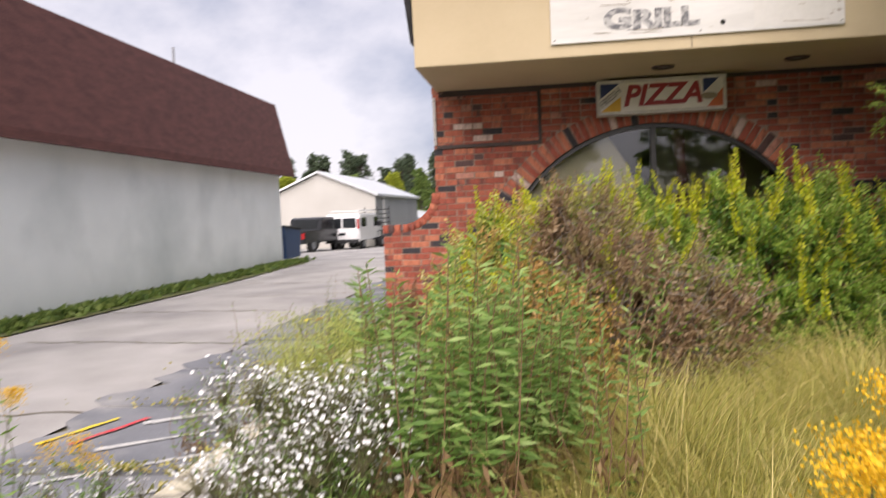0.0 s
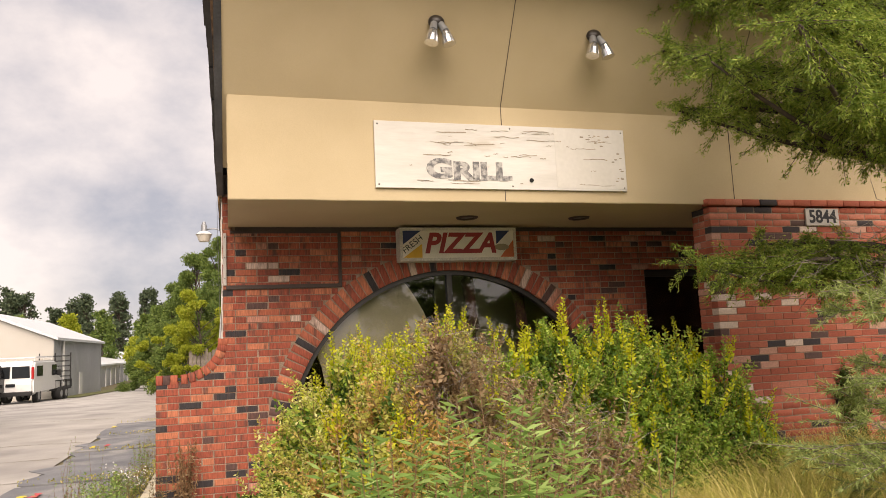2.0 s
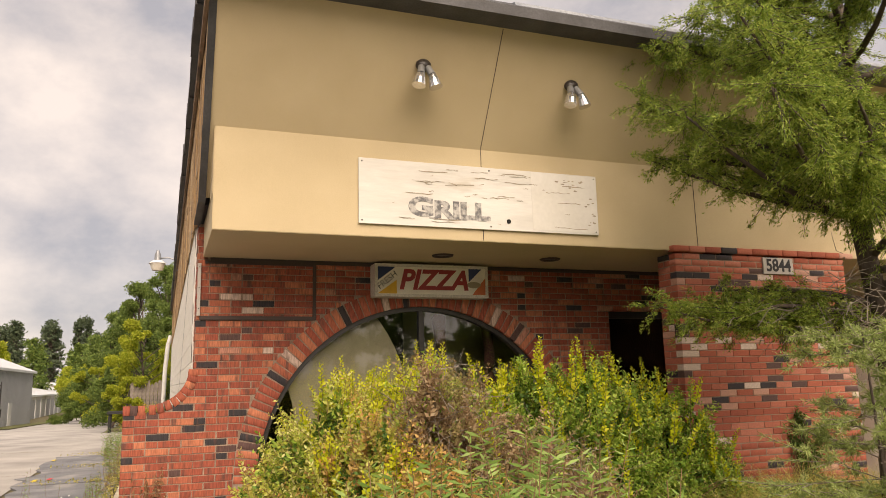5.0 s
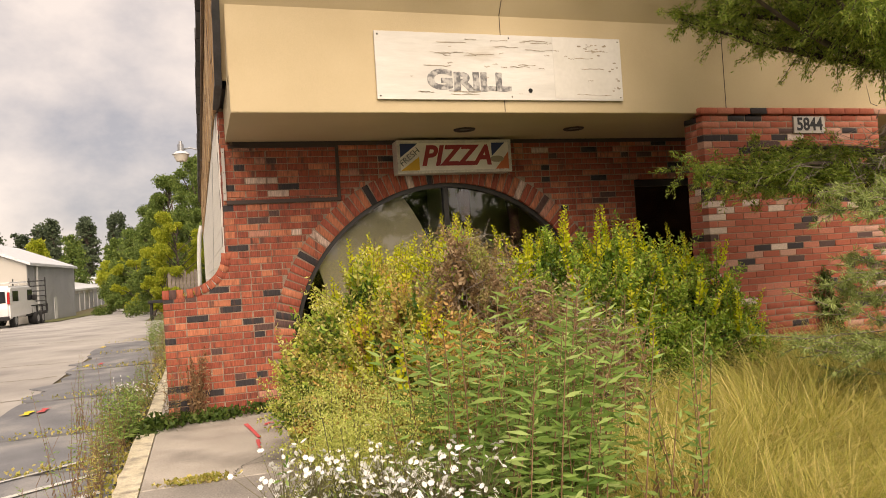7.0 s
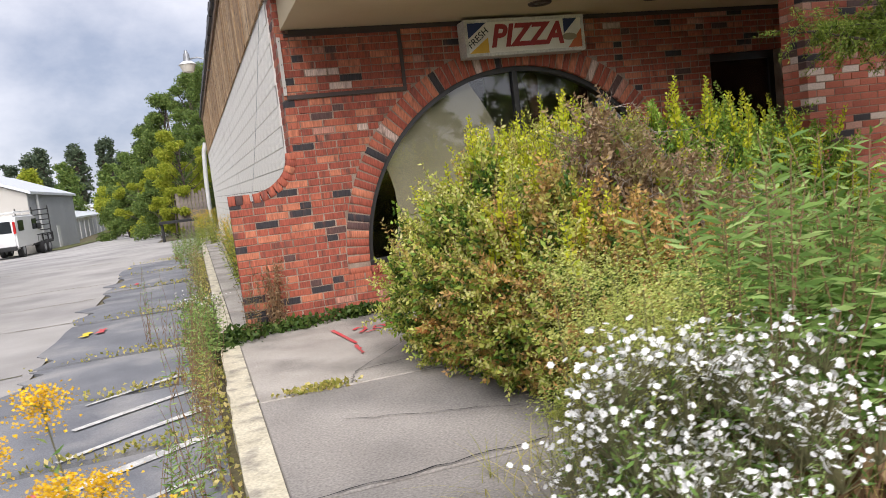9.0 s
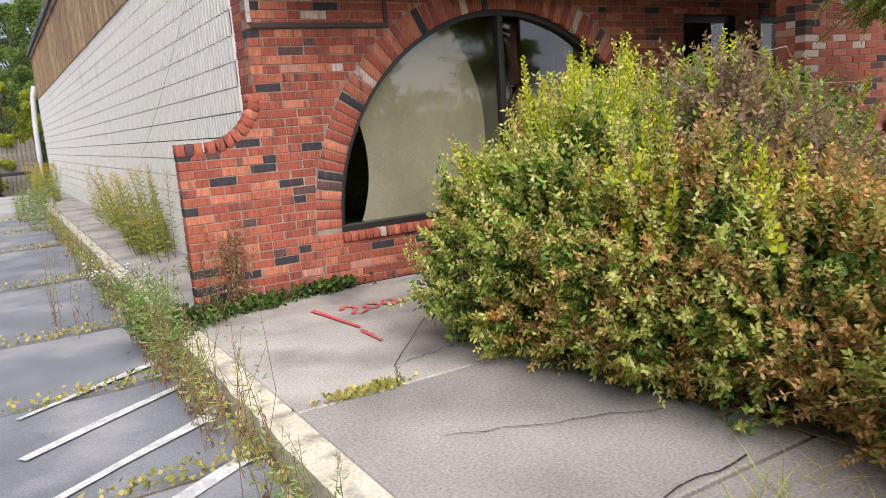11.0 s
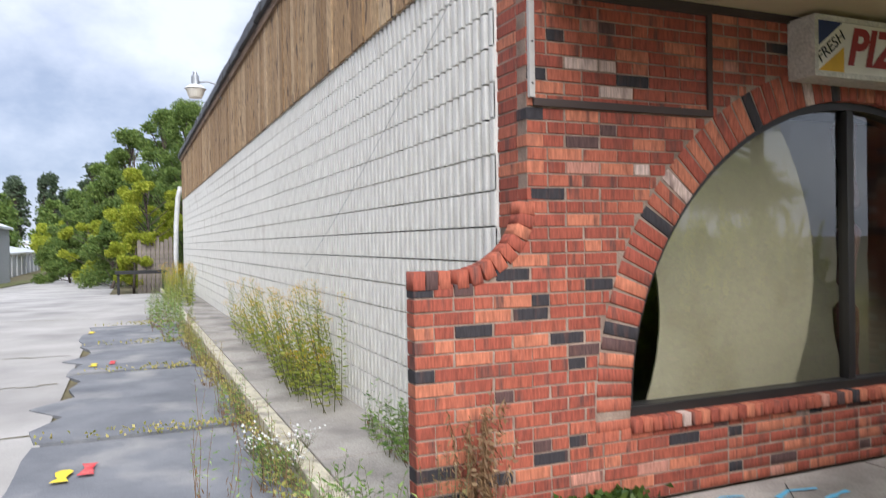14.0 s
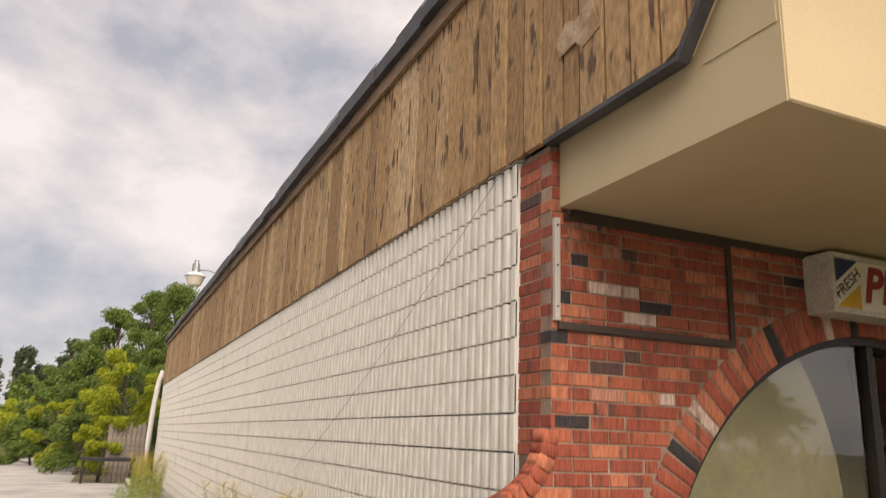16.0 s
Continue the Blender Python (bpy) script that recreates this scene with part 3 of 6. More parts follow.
sprayed("blue_spray_marking", [([(1.62, -0.2), (1.72, -0.16), (1.84, -0.2)], 0.03), ([(1.98, -0.3), (2.12, -0.24), (2.3, -0.28)], 0.04), ([(2.2, -0.42), (2.42, -0.38)], 0.03)], 0.012, m_spray_blue, "faint blue sprayed utility marks on the concrete")
for x, y, m, nm in ((-1.68, 2.2, m_spray_yellow, "yellow"), (-1.53, 2.3, m_spray_red, "red"), (-1.69, 7.2, m_spray_yellow, "yellow"), (-1.47, 7.3, m_spray_red, "red"), (-1.88, 11.2, m_spray_yellow, "yellow")):
    sprayed(nm + "_spray_marking", [([(x, y - 0.14), (x + 0.02, y + 0.14)], 0.09)], ground_z(x, y) + 0.05, m, f"short {nm} sprayed dash on the paving")
sprayed("red_spray_marking", [([(-1.5, -3.6), (-1.28, -2.95)], 0.05)], ground_z(0, 0) + 0.05, m_spray_red, "long red sprayed dash on the paving")
sprayed("yellow_spray_marking", [([(-1.75, -3.6), (-1.53, -2.95)], 0.05)], ground_z(0, 0) + 0.05, m_spray_yellow, "long yellow sprayed dash on the paving")

# ---- brick front wall with the round window ----
C, B_L, B_H, B_D = 0.068, 0.205, 0.057, 0.10
XC, ZC, R_IN, R_OUT = 3.02, 0.50, 1.775, 2.0
SILL, SOFFIT, X_END = 0.455, 2.745, 9.3
DOOR0, DOOR1, DOOR_TOP = 5.42, 6.42, 2.255
PANE0, PANE1 = 6.72, 7.9


def wing_top(x):
    """The top of the low wing and its sweep up to the corner pillar."""
    if x < 0.2:
        return 1.262
    if x < 0.6:
        s = (x - 0.2) / 0.4
        return 1.262 + 0.34 * (1 - math.sqrt(max(0.0, 1 - s * s)))
    return 3.1


front = thing("wall_front", label="weathered red brick shop front with dark bricks and an arch", category="wall", kind="structure")
bm = bmesh.new()
G = 0.0045
for x0, x1 in zip(*(lambda s: (s[:-1], s[1:]))([0.008 + 0.02 * i for i in range(32)])):
    zt = min(wing_top(x0), wing_top(x1), 1.6) - 0.06
    box(bm, x0, x1, G, B_D - G, 0.0, zt)
part("mortar_wing", bm, m_mortar, front)
bm = bmesh.new()
box(bm, 0.628, XC - R_IN - 0.0, G, 0.30, 0.0, SOFFIT + 0.3)
steps = 48
for i in range(steps):
    a0, a1 = math.pi - math.pi * i / steps, math.pi - math.pi * (i + 1) / steps
    x0, x1 = XC + R_IN * math.cos(a0), XC + R_IN * math.cos(a1)
    z0, z1 = ZC + R_IN * math.sin(a0), ZC + R_IN * math.sin(a1)
    vs = [bm.verts.new(p) for p in ((x0, G, z0), (x1, G, z1), (x1, G, SOFFIT), (x0, G, SOFFIT), (x0, 0.3, z0), (x1, 0.3, z1))]
    bm.faces.new(vs[:4])
    bm.faces.new((vs[0], vs[4], vs[5], vs[1]))
box(bm, XC - R_IN, XC + R_IN, G, 0.30, 0.0, SILL - 0.075)
box(bm, XC + R_IN, DOOR0, G, 0.30, 0.0, SOFFIT)
box(bm, DOOR0, PANE1, G, 0.30, DOOR_TOP, SOFFIT)
box(bm, DOOR1, PANE0, G, 0.30, 0.0, DOOR_TOP)
box(bm, PANE1, X_END, G, 0.30, 0.0, SOFFIT)
part("mortar_core", bm, m_mortar, front)

brick_mesh = {}


def brick_data(length, height, material):
    key = (round(length, 2), round(height, 2), material.name)
    if key not in brick_mesh:
        r = random.Random(len(brick_mesh))
        bm = bmesh.new()
        l, h, e = key[0], key[1], 0.0028
        box(bm, 0, l, 0, B_D, 0, h)
        bm.verts.ensure_lookup_table()
        for v in bm.verts:
            v.co.x += r.uniform(-0.002, 0.002)
            v.co.z += r.uniform(-0.0015, 0.0015)
        me = bpy.data.meshes.new("brick")
        front_edges = [ed for ed in bm.edges if all(v.co.y < 0.01 for v in ed.verts)]
        bmesh.ops.bevel(bm, geom=front_edges, offset=e, segments=1, affect="EDGES")
        bm.to_mesh(me)
        bm.free()
        me.materials.append(material)
        brick_mesh[key] = me
    return brick_mesh[key]


brick_rng = random.Random(11)


class Courses:
    """Lays bricks: single objects while keep(x, z) holds and fewer than 300 are laid; the rest go into one mesh."""

    def __init__(self, parent, near, far, keep):
        self.parent, self.near, self.far, self.keep, self.count, self.verts, self.faces = parent, near, far, keep, 0, [], []

    def lay(self, m, length, height=B_H):
        if length < 0.03:
            return
        p = m.translation
        m = m @ Matrix.Translation((0, brick_rng.uniform(-0.003, 0.002), 0))
        if self.keep(p.x, p.z) and self.count < 300:
            ob = new("brick", brick_data(length, height, self.near))
            ob.parent, ob.matrix_basis = self.parent, m
            self.count += 1
            return
        base, e = len(self.verts), 0.004
        pts = [(e, 0, e), (length - e, 0, e), (length - e, 0, height - e), (e, 0, height - e),
               (0, e, 0), (length, e, 0), (length, e, height), (0, e, height), (0, B_D, 0), (length, B_D, 0), (length, B_D, height), (0, B_D, height)]
        self.verts += [tuple(m @ Vector(q)) for q in pts]
        for f in ((0, 1, 2, 3), (4, 5, 1, 0), (5, 6, 2, 1), (6, 7, 3, 2), (7, 4, 0, 3), (8, 9, 5, 4), (9, 10, 6, 5), (10, 11, 7, 6), (11, 8, 4, 7)):
            self.faces.append([base + i for i in f])

    def close(self):
        if self.faces:
            tagged(raw("brickwork", self.verts, self.faces, self.far, self.parent), kind="stuff")


def front_spans(z):
    """The stretches of a course whose middle is at height z that carry plain bricks."""
    lo = 0.0 if z < 1.19 else (0.63 if z > 1.53 else 0.2 + 0.4 * math.sqrt(max(0, 1 - (1 - (z + 0.075 - 1.262) / 0.34) ** 2)))
    if z < SILL - 0.07:
        return [(lo, DOOR0), (DOOR1, PANE0), (PANE1, X_END)]
    half = math.sqrt(max(0, R_OUT**2 - max(0, z - ZC) ** 2)) if z < ZC + R_OUT else 0
    a, b = XC - half, XC + half
    right = [(b, DOOR0), (DOOR1, PANE0), (PANE1, X_END)] if z < DOOR_TOP else [(b, X_END)]
    return [(lo, a)] + right if half else [(lo, X_END)]


wall = Courses(front, m_brick, m_brick_far, lambda x, z: x < 1.62)
for k in range(int((SOFFIT + 0.02) / C)):
    z = k * C + 0.004
    for a, b in front_spans(z + B_H / 2):
        x = a - (B_L + 0.01) * (0.5 if k % 2 else 0.0) if a < 0.01 else a - ((a - (B_L + 0.01) * (0.5 if k % 2 else 0)) % (B_L + 0.01))
        while x < b:
            x0, x1 = max(x, a + 0.002), min(x + B_L, b - 0.004)
            if x1 - x0 > 0.19 and brick_rng.random() < 0.24:
                wall.lay(Matrix.Translation((x0, 0, z)), 0.098)
                wall.lay(Matrix.Translation((x0 + 0.107, 0, z)), x1 - x0 - 0.107)
            elif x1 - x0 > 0.035:
                wall.lay(Matrix.Translation((x0, 0, z)), x1 - x0)
            x += B_L + 0.01
# pillar side, turned towards the drive, and its cap
for k in range(18, int(3.1 / C)):
    z = k * C + 0.004
    if z < 1.5:
        continue
    cuts = ((0.102, 0.205), (0.315, 0.10)) if k % 2 else ((0.0, 0.10), (0.11, 0.205))
    for y0, ln in cuts:
        y1 = min(0.315, y0 + ln)
        wall.lay(pose(0.625, y1, z, 0, 0, -90), y1 - y0) if y1 - y0 > 0.04 else None
    if z > SOFFIT:
        wall.lay(Matrix.Translation((0.632, 0.0, z)), 0.06)
box(bm := bmesh.new(), 0.634, 0.72, 0.02, 0.31, 1.3, 3.09)
part("mortar_pillar", bm, m_mortar, front)
# ring of bricks on end round the window
n = 74
for i in range(n):
    a = math.pi * (i + 0.5) / n
    wall.lay(Matrix.Translation((XC, -0.004, ZC)) @ Matrix.Rotation(-a, 4, "Y") @ Matrix.Translation((R_IN - 0.002, 0, -0.033)), R_OUT - R_IN - 0.006, 0.066)
for side in (-1, 1):
    x0 = XC - R_OUT if side < 0 else XC + R_IN
    wall.lay(Matrix.Translation((x0 + 0.003, -0.004, ZC - 0.1)), R_OUT - R_IN - 0.006, 0.057)
# sloped row of bricks on edge under the window
x = XC - R_IN - 0.0
while x < XC + R_IN + 0.0:
    wall.lay(Matrix.Translation((x, -0.03, SILL)) @ Matrix.Rotation(radians(90), 4, "Y") @ Matrix.Translation((0.0, 0, 0)), 0.075, 0.058)
    x += 0.067
# bricks on edge along the wing and its sweep
path = [(0.2 * i / 3, 1.262, 0.0) for i in range(3)]
for i in range(9):
    ang = (i + 0.4) / 9 * math.pi / 2
    s = math.sin(ang)
    path.append((0.2 + 0.4 * s, wing_top(0.2 + 0.4 * s * 0.999), ang))
for x, z, ang in path:
    wall.lay(Matrix.Translation((x, -0.006, z)) @ Matrix.Rotation(-ang, 4, "Y") @ Matrix.Translation((0, 0, -0.066)), 0.062, 0.09)
wall.close()

# ---- brick screen wall before the entrance ----
screen = thing("wall_screen", label="red brick screen wall with scattered white and black bricks", category="wall", kind="structure")
PX0, PX1, PY0, PY1, PZ = 5.305, 7.65, -1.477, -1.18, 2.79
part("mortar_core", slab_of(PX0 + G, PX1, PY0 + G, PY1 - G, 0.0, PZ - 0.08), m_mortar, screen)
pier = Courses(screen, m_pier, m_pier_far, lambda x, z: x < 7.3 and z > 0.75)
for k in range(int((PZ - 0.07) / C)):
    z = k * C + 0.004
    x = PX0 - (B_L + 0.01) * (0.5 if k % 2 else 0)
    while x < PX1:
        x0, x1 = max(x, PX0), min(x + B_L, PX1)
        if x1 - x0 > 0.04:
            pier.lay(Matrix.Translation((x0, PY0, z)), x1 - x0)
        x += B_L + 0.01
    for y0, ln in (((0.104, 0.196),) if k % 2 else ((0.104, 0.09), (0.204, 0.096))):
        pier.lay(pose(PX0, PY0 + y0 + ln, z, 0, 0, -90), ln)
x = PX0 - 0.03
while x < PX1:
    pier.lay(Matrix.Translation((x, PY0 - 0.025, PZ - 0.062)), 0.2, 0.062)
    x += 0.21
pier.close()

# ---- fluted block side wall ----
side = thing("wall_side", label="white painted fluted block wall with dark joints", category="wall", kind="structure")
SX, SY0, SY1, BZ, WOOD0, TOP = 0.62, 0.315, 25.5, 0.1975, 3.085, 4.66
part("joint_core", slab_of(SX + 0.054, SX + 0.3, SY0, SY1, -0.35, WOOD0 + 0.1), m_block_joint, side)


part("end_strip", slab_of(SX - 0.008, SX + 0.053, SY0 - 0.002, SY0 + 0.026, 0.0, WOOD0, bevel=0.004), m_block, side)


def fluted(length, height):
    bm = bmesh.new()
    pitch = 0.1
    prof = []
    for i in range(max(1, round(length / pitch))):
        u = i * pitch
        prof += [(u + 0.003, 0.052), (u + 0.034, 0.05), (u + 0.039, -0.01), (u + 0.044, -0.014), (u + 0.088, -0.014), (u + 0.095, -0.01)]
    prof.append((length - 0.002, 0.05))
    lo = [bm.verts.new((x, -u, 0)) for u, x in prof]
    hi = [bm.verts.new((x, -u, height)) for u, x in prof]
    for i in range(len(prof) - 1):
        bm.faces.new((lo[i], hi[i], hi[i + 1], lo[i + 1]))
    bm.faces.new(hi)
    bm.faces.new(lo[::-1])
    return bm


block_me = bpy.data.meshes.new("block")
bm = fluted(0.4, BZ - 0.011)
bm.to_mesh(block_me)
bm.free()
block_me.materials.append(m_block)
bv = np.array([v.co[:] for v in block_me.vertices])
bf = [list(p.vertices) for p in block_me.polygons]
far_v, far_q = [], []
single = 0
for row in range(-2, 16):
    z = row * BZ + 0.131
    y = SY0 + (0.0 if row % 2 else -0.2)
    while y < SY1 - 0.05:
        at = (SX, y + 0.4, z)
        h = min(1.0, (WOOD0 + 0.02 - z) / (BZ - 0.011))
        if y < 7.0 and single < 300 and h == 1.0 and y >= SY0:
            ob = new("block", block_me)
            ob.parent, ob.location = side, at
            single += 1
        else:
            y_lo = max(y, SY0)
            base = len(far_v)
            pts = bv.copy()
            pts[:, 2] *= max(0.1, h)
            pts += np.array(at)
            pts[:, 1] = np.clip(pts[:, 1], y_lo + 0.001, SY1)
            far_v += pts.tolist()
            far_q += [[base + i for i in f] for f in bf if len(f) == 4]
        y += 0.4
tagged(raw("blockwork", far_v, far_q, m_block, side), kind="stuff")

# loose wire across the block wall
wire = thing("loose_wire", 0, 0, 0, "thin loose grey wire hanging across the block wall", "wire")
part("strand", tube(bmesh.new(), [(SX - 0.05, 0.37 + 0.57 * i, 3.09 - 0.24 * i - 0.006 * i * (8 - i)) for i in range(9)], [0.0022] * 9, 5), m_grey_metal, wire)

# ---- weathered plank band above the block wall ----
band = thing("wall_upper", label="weathered brown plank siding with peeling stain", category="wall", kind="structure")


def lean(z):
    """Front of the overhanging upper panel at height z."""
    return -1.435 - 0.63 * (z - 3.655) if z > 3.655 else -1.435 - 0.76 * (z - 3.655)


y = -2.07
plank_rng = random.Random(4)
while y < SY1:
    w = plank_rng.choice((0.15, 0.19, 0.2, 0.24))
    y1 = min(y + w - 0.02, SY1)
    bm = bmesh.new()
    def low_at(yy):
        if yy > -1.0:
            return WOOD0 + 0.015
        return min(TOP - 0.02, 3.655 + (-1.435 - yy) / (0.63 if yy < -1.435 else 0.76))
    push = plank_rng.uniform(-0.008, 0.004)
    prism(bm, [(y, low_at(y)), (y1, low_at(y1)), (y1, TOP), (y, TOP)], "x", SX - 0.03 + push, SX)
    part("plank", bm, m_wood, band)
    y = y1 + 0.02
bm = bmesh.new()
prism(bm, [(-1.015, WOOD0 - 0.012), (0.0, WOOD0 - 0.012), (0.0, WOOD0 + 0.014), (-1.0, WOOD0 + 0.014), (-1.435, 3.675), (-2.05, TOP + 0.02), (-2.075, TOP), (-1.46, 3.655)], "x", SX - 0.042, SX + 0.02)
part("black_edge", bm, m_roof, band, "black metal edge strip")
part("backing", prism(bmesh.new(), [(-0.6, WOOD0 + 0.06), (SY1, WOOD0 + 0.06), (SY1, TOP - 0.01), (-0.9, TOP - 0.01)], "x", SX + 0.001, SX + 0.2), m_roof, band)
part("patch_sheet", prism(bmesh.new(), [(-0.5, 3.5), (-0.36, 3.46), (-0.3, 3.52), (-0.16, 3.5), (-0.12, 3.6), (-0.22, 3.68), (-0.3, 3.64), (-0.44, 3.7)], "x", SX - 0.041, SX - 0.036), surface("bleached_patch", [(0.4, (0.3, 0.19, 0.1)), (0.6, (0.43, 0.33, 0.22))], 0.85, 9, 50, 0.4), band, "peeling bleached patch in the siding")

# roof with its black edge and pale membrane
roof = thing("roof", label="flat roof with black drip edge and grey membrane", category="roof", kind="structure")
prism(bm := bmesh.new(), [(-2.29, TOP - 0.03), (-2.29, TOP + 0.07), (-2.15, TOP + 0.17), (SY1, TOP + 0.10), (SY1, TOP - 0.03)], "x", SX - 0.06, X_END)
part("deck", bm, m_roof, roof)
bm = bmesh.new()
rr = random.Random(8)
part("fascia_board", slab_of(SX - 0.075, SX - 0.04, -2.1, SY1, TOP - 0.16, TOP - 0.022, bevel=0.006), m_fascia, roof, "brown weathered fascia board")
for i in range(51):
    a = -2.2 + i * 0.548
    box(bm, SX - 0.125 - rr.uniform(0, 0.02), SX - 0.05, a, a + 0.545, TOP - 0.02 + rr.uniform(-0.012, 0.01), TOP + 0.10 + rr.uniform(0, 0.04))
part("side_edge", bm, m_roof, roof, "lumpy black roof edge")
bm = bmesh.new()
for i in range(28):
    a = 1.0 + i * 0.86
    box(bm, SX - 0.11, SX + 0.12, a, a + 0.86, TOP + 0.10, TOP + 0.15 + rr.uniform(0, 0.05))
part("membrane", bm, m_roof_metal, roof, "pale grey membrane folded over the edge")
prism(bm := bmesh.new(), [(-2.26, TOP + 0.04), (-2.2, TOP + 0.16), (-1.6, TOP + 0.34), (-1.5, TOP + 0.34), (-1.5, TOP + 0.1)], "x", 3.2, X_END - 0.02)
part("front_flashing", bm, m_roof_metal, roof)

# ---- tan canopy over the front ----
canopy = thing("canopy", label="tan stucco canopy with a leaning upper panel", category="canopy", kind="structure")
CX0 = 0.68
prism(bm := bmesh.new(), [(0.0, SOFFIT), (-1.435, SOFFIT), (-1.435, 3.655), (-0.95, 3.655), (-0.95, 3.1), (0.0, 3.1)], "x", CX0, X_END)
bmesh.ops.bevel(bm, geom=[e for e in bm.edges if all(abs(v.co.y + 1.435) < 1e-4 for v in e.verts)], offset=0.006, segments=2, affect="EDGES")
part("sign_band", bm, m_stucco, canopy)
prism(bm := bmesh.new(), [(-1.0, 3.12), (-1.431, 3.657), (lean(TOP - 0.03), TOP - 0.03), (-1.0, TOP - 0.03)], "x", SX + 0.004, X_END)
part("leaning_panel", bm, m_stucco, canopy)
part("side_return", prism(bmesh.new(), [(-1.05, 3.06), (-1.415, 3.06), (-1.415, 3.635)], "x", CX0 - 0.005, CX0 + 0.03), m_stucco, canopy)
part("wall_strip", slab_of(0.75, X_END, -0.02, -0.002, SOFFIT - 0.045, SOFFIT - 0.002), m_trim_dark, canopy, "dark strip where soffit meets brick")
for xs in (3.15, 5.645):
    part("seam", slab_of(xs - 0.003, xs + 0.003, -1.4385, -1.434, SOFFIT + 0.01, 3.65), m_trim_dark, canopy)
    bm = bmesh.new()
    prism(bm, [(-1.431 - 0.004, 3.657), (lean(TOP - 0.04) - 0.004, TOP - 0.04), (lean(TOP - 0.04), TOP - 0.04), (-1.429, 3.657)], "x", xs - 0.003, xs + 0.003)
    part("seam", bm, m_trim_dark, canopy)


def soffit_light(x, y):
    top = thing("soffit_light", x, y, SOFFIT, "round recessed light with a brown rim in the soffit", "ceiling light", "soffit lights")
    bm = bmesh.new()
    prof = [(0.07, -0.001), (0.075, -0.012), (0.105, -0.016), (0.115, -0.001)]
    n = 24
    rings = [[bm.verts.new((r * math.cos(2 * math.pi * i / n), r * math.sin(2 * math.pi * i / n), z)) for i in range(n)] for r, z in prof]
    for a, b in zip(rings, rings[1:]):
        for i in range(n):
            bm.faces.new((a[i], a[(i + 1) % n], b[(i + 1) % n], b[i]))
    part("rim", bm, m_trim_dark, top, smooth=True)
    bm = bmesh.new()
    bmesh.ops.create_circle(bm, cap_ends=True, radius=0.072, segments=24, matrix=Matrix.Translation((0, 0, -0.002)))
    part("lens", bm, m_bronze, top)
    return top


first = soffit_light(3.03, -0.64)
copy_thing(first, pose(4.28, -0.66, SOFFIT))

# closing walls, floor and ceiling
for nm, dims in (("wall_back", (0.7, X_END, SY1 - 0.2, SY1 - 0.01, -0.35, TOP)), ("wall_right", (X_END, X_END + 0.2, -1.4, SY1, -0.1, TOP + 0.05))):
    tagged(part(nm, slab_of(*dims), m_block), "plain painted block wall closing the building", "wall", kind="structure")
tagged(part("floor", slab_of(0.95, X_END, 0.3, SY1 - 0.2, -0.2, 0.02), m_inside), "floor inside the shop, near black for the dim room", "floor", kind="structure")
tagged(part("ceiling", slab_of(0.95, X_END, 0.3, SY1 - 0.2, 2.72, 2.76), m_inside), "ceiling inside the shop, near black for the dim room", "ceiling", kind="structure")
tagged(part("wall_inner", slab_of(0.95, X_END, 4.6, 4.7, 0.02, 2.72), m_inside), "inner partition behind the window, near black for the dim room", "wall", kind="structure")
tagged(part("entry_floor", slab_of(4.83, X_END, -2.4, -0.02, -0.16, 0.0, bevel=0.006), m_concrete), "concrete entrance floor behind the screen wall", "floor", kind="structure")

# ---- round window ----
win = thing("window_1", label="half-round shop window in a dark frame", category="window", kind="structure")
YW = 0.10


def arc_frame(r0, r1, y0, y1, n=48):
    bm = bmesh.new()
    rows = []
    for i in range(n + 1):
        a = math.pi * i / n
        c, s = math.cos(a), math.sin(a)
        rows.append([bm.verts.new((XC + r * c, y, ZC + r * s)) for r, y in ((r1, y0), (r0, y0), (r0, y1), (r1, y1))])
    for a, b in zip(rows, rows[1:]):
        for j in range(4):
            bm.faces.new((a[j], b[j], b[(j + 1) % 4], a[(j + 1) % 4]))
    return bm


part("window_frame", arc_frame(R_IN - 0.05, R_IN + 0.01, YW - 0.05, YW + 0.04), m_frame, win)
part("window_sill", slab_of(XC - R_IN, XC + R_IN, YW - 0.06, YW + 0.04, SILL - 0.005, SILL + 0.055, bevel=0.006), m_frame, win)
part("mullion", slab_of(XC - 0.03, XC + 0.03, YW - 0.045, YW + 0.03, SILL + 0.055, ZC + R_IN - 0.05, bevel=0.006), m_frame, win)


def half_pane(a0, a1, n=24):
    bm = bmesh.new()
    r = R_IN - 0.045
    pts = [(XC + r * math.cos(a0 + (a1 - a0) * i / n), ZC + r * math.sin(a0 + (a1 - a0) * i / n)) for i in range(n + 1)]
    bm.faces.new([bm.verts.new((x, YW, max(z, SILL + 0.05))) for x, z in pts] + [bm.verts.new((XC, YW, SILL + 0.05))])
    return bm


for a0, a1 in ((0.0, math.pi / 2), (math.pi / 2, math.pi)):
    pane = part("pane", half_pane(a0, a1), m_glass, win)
    pane.visible_shadow = False

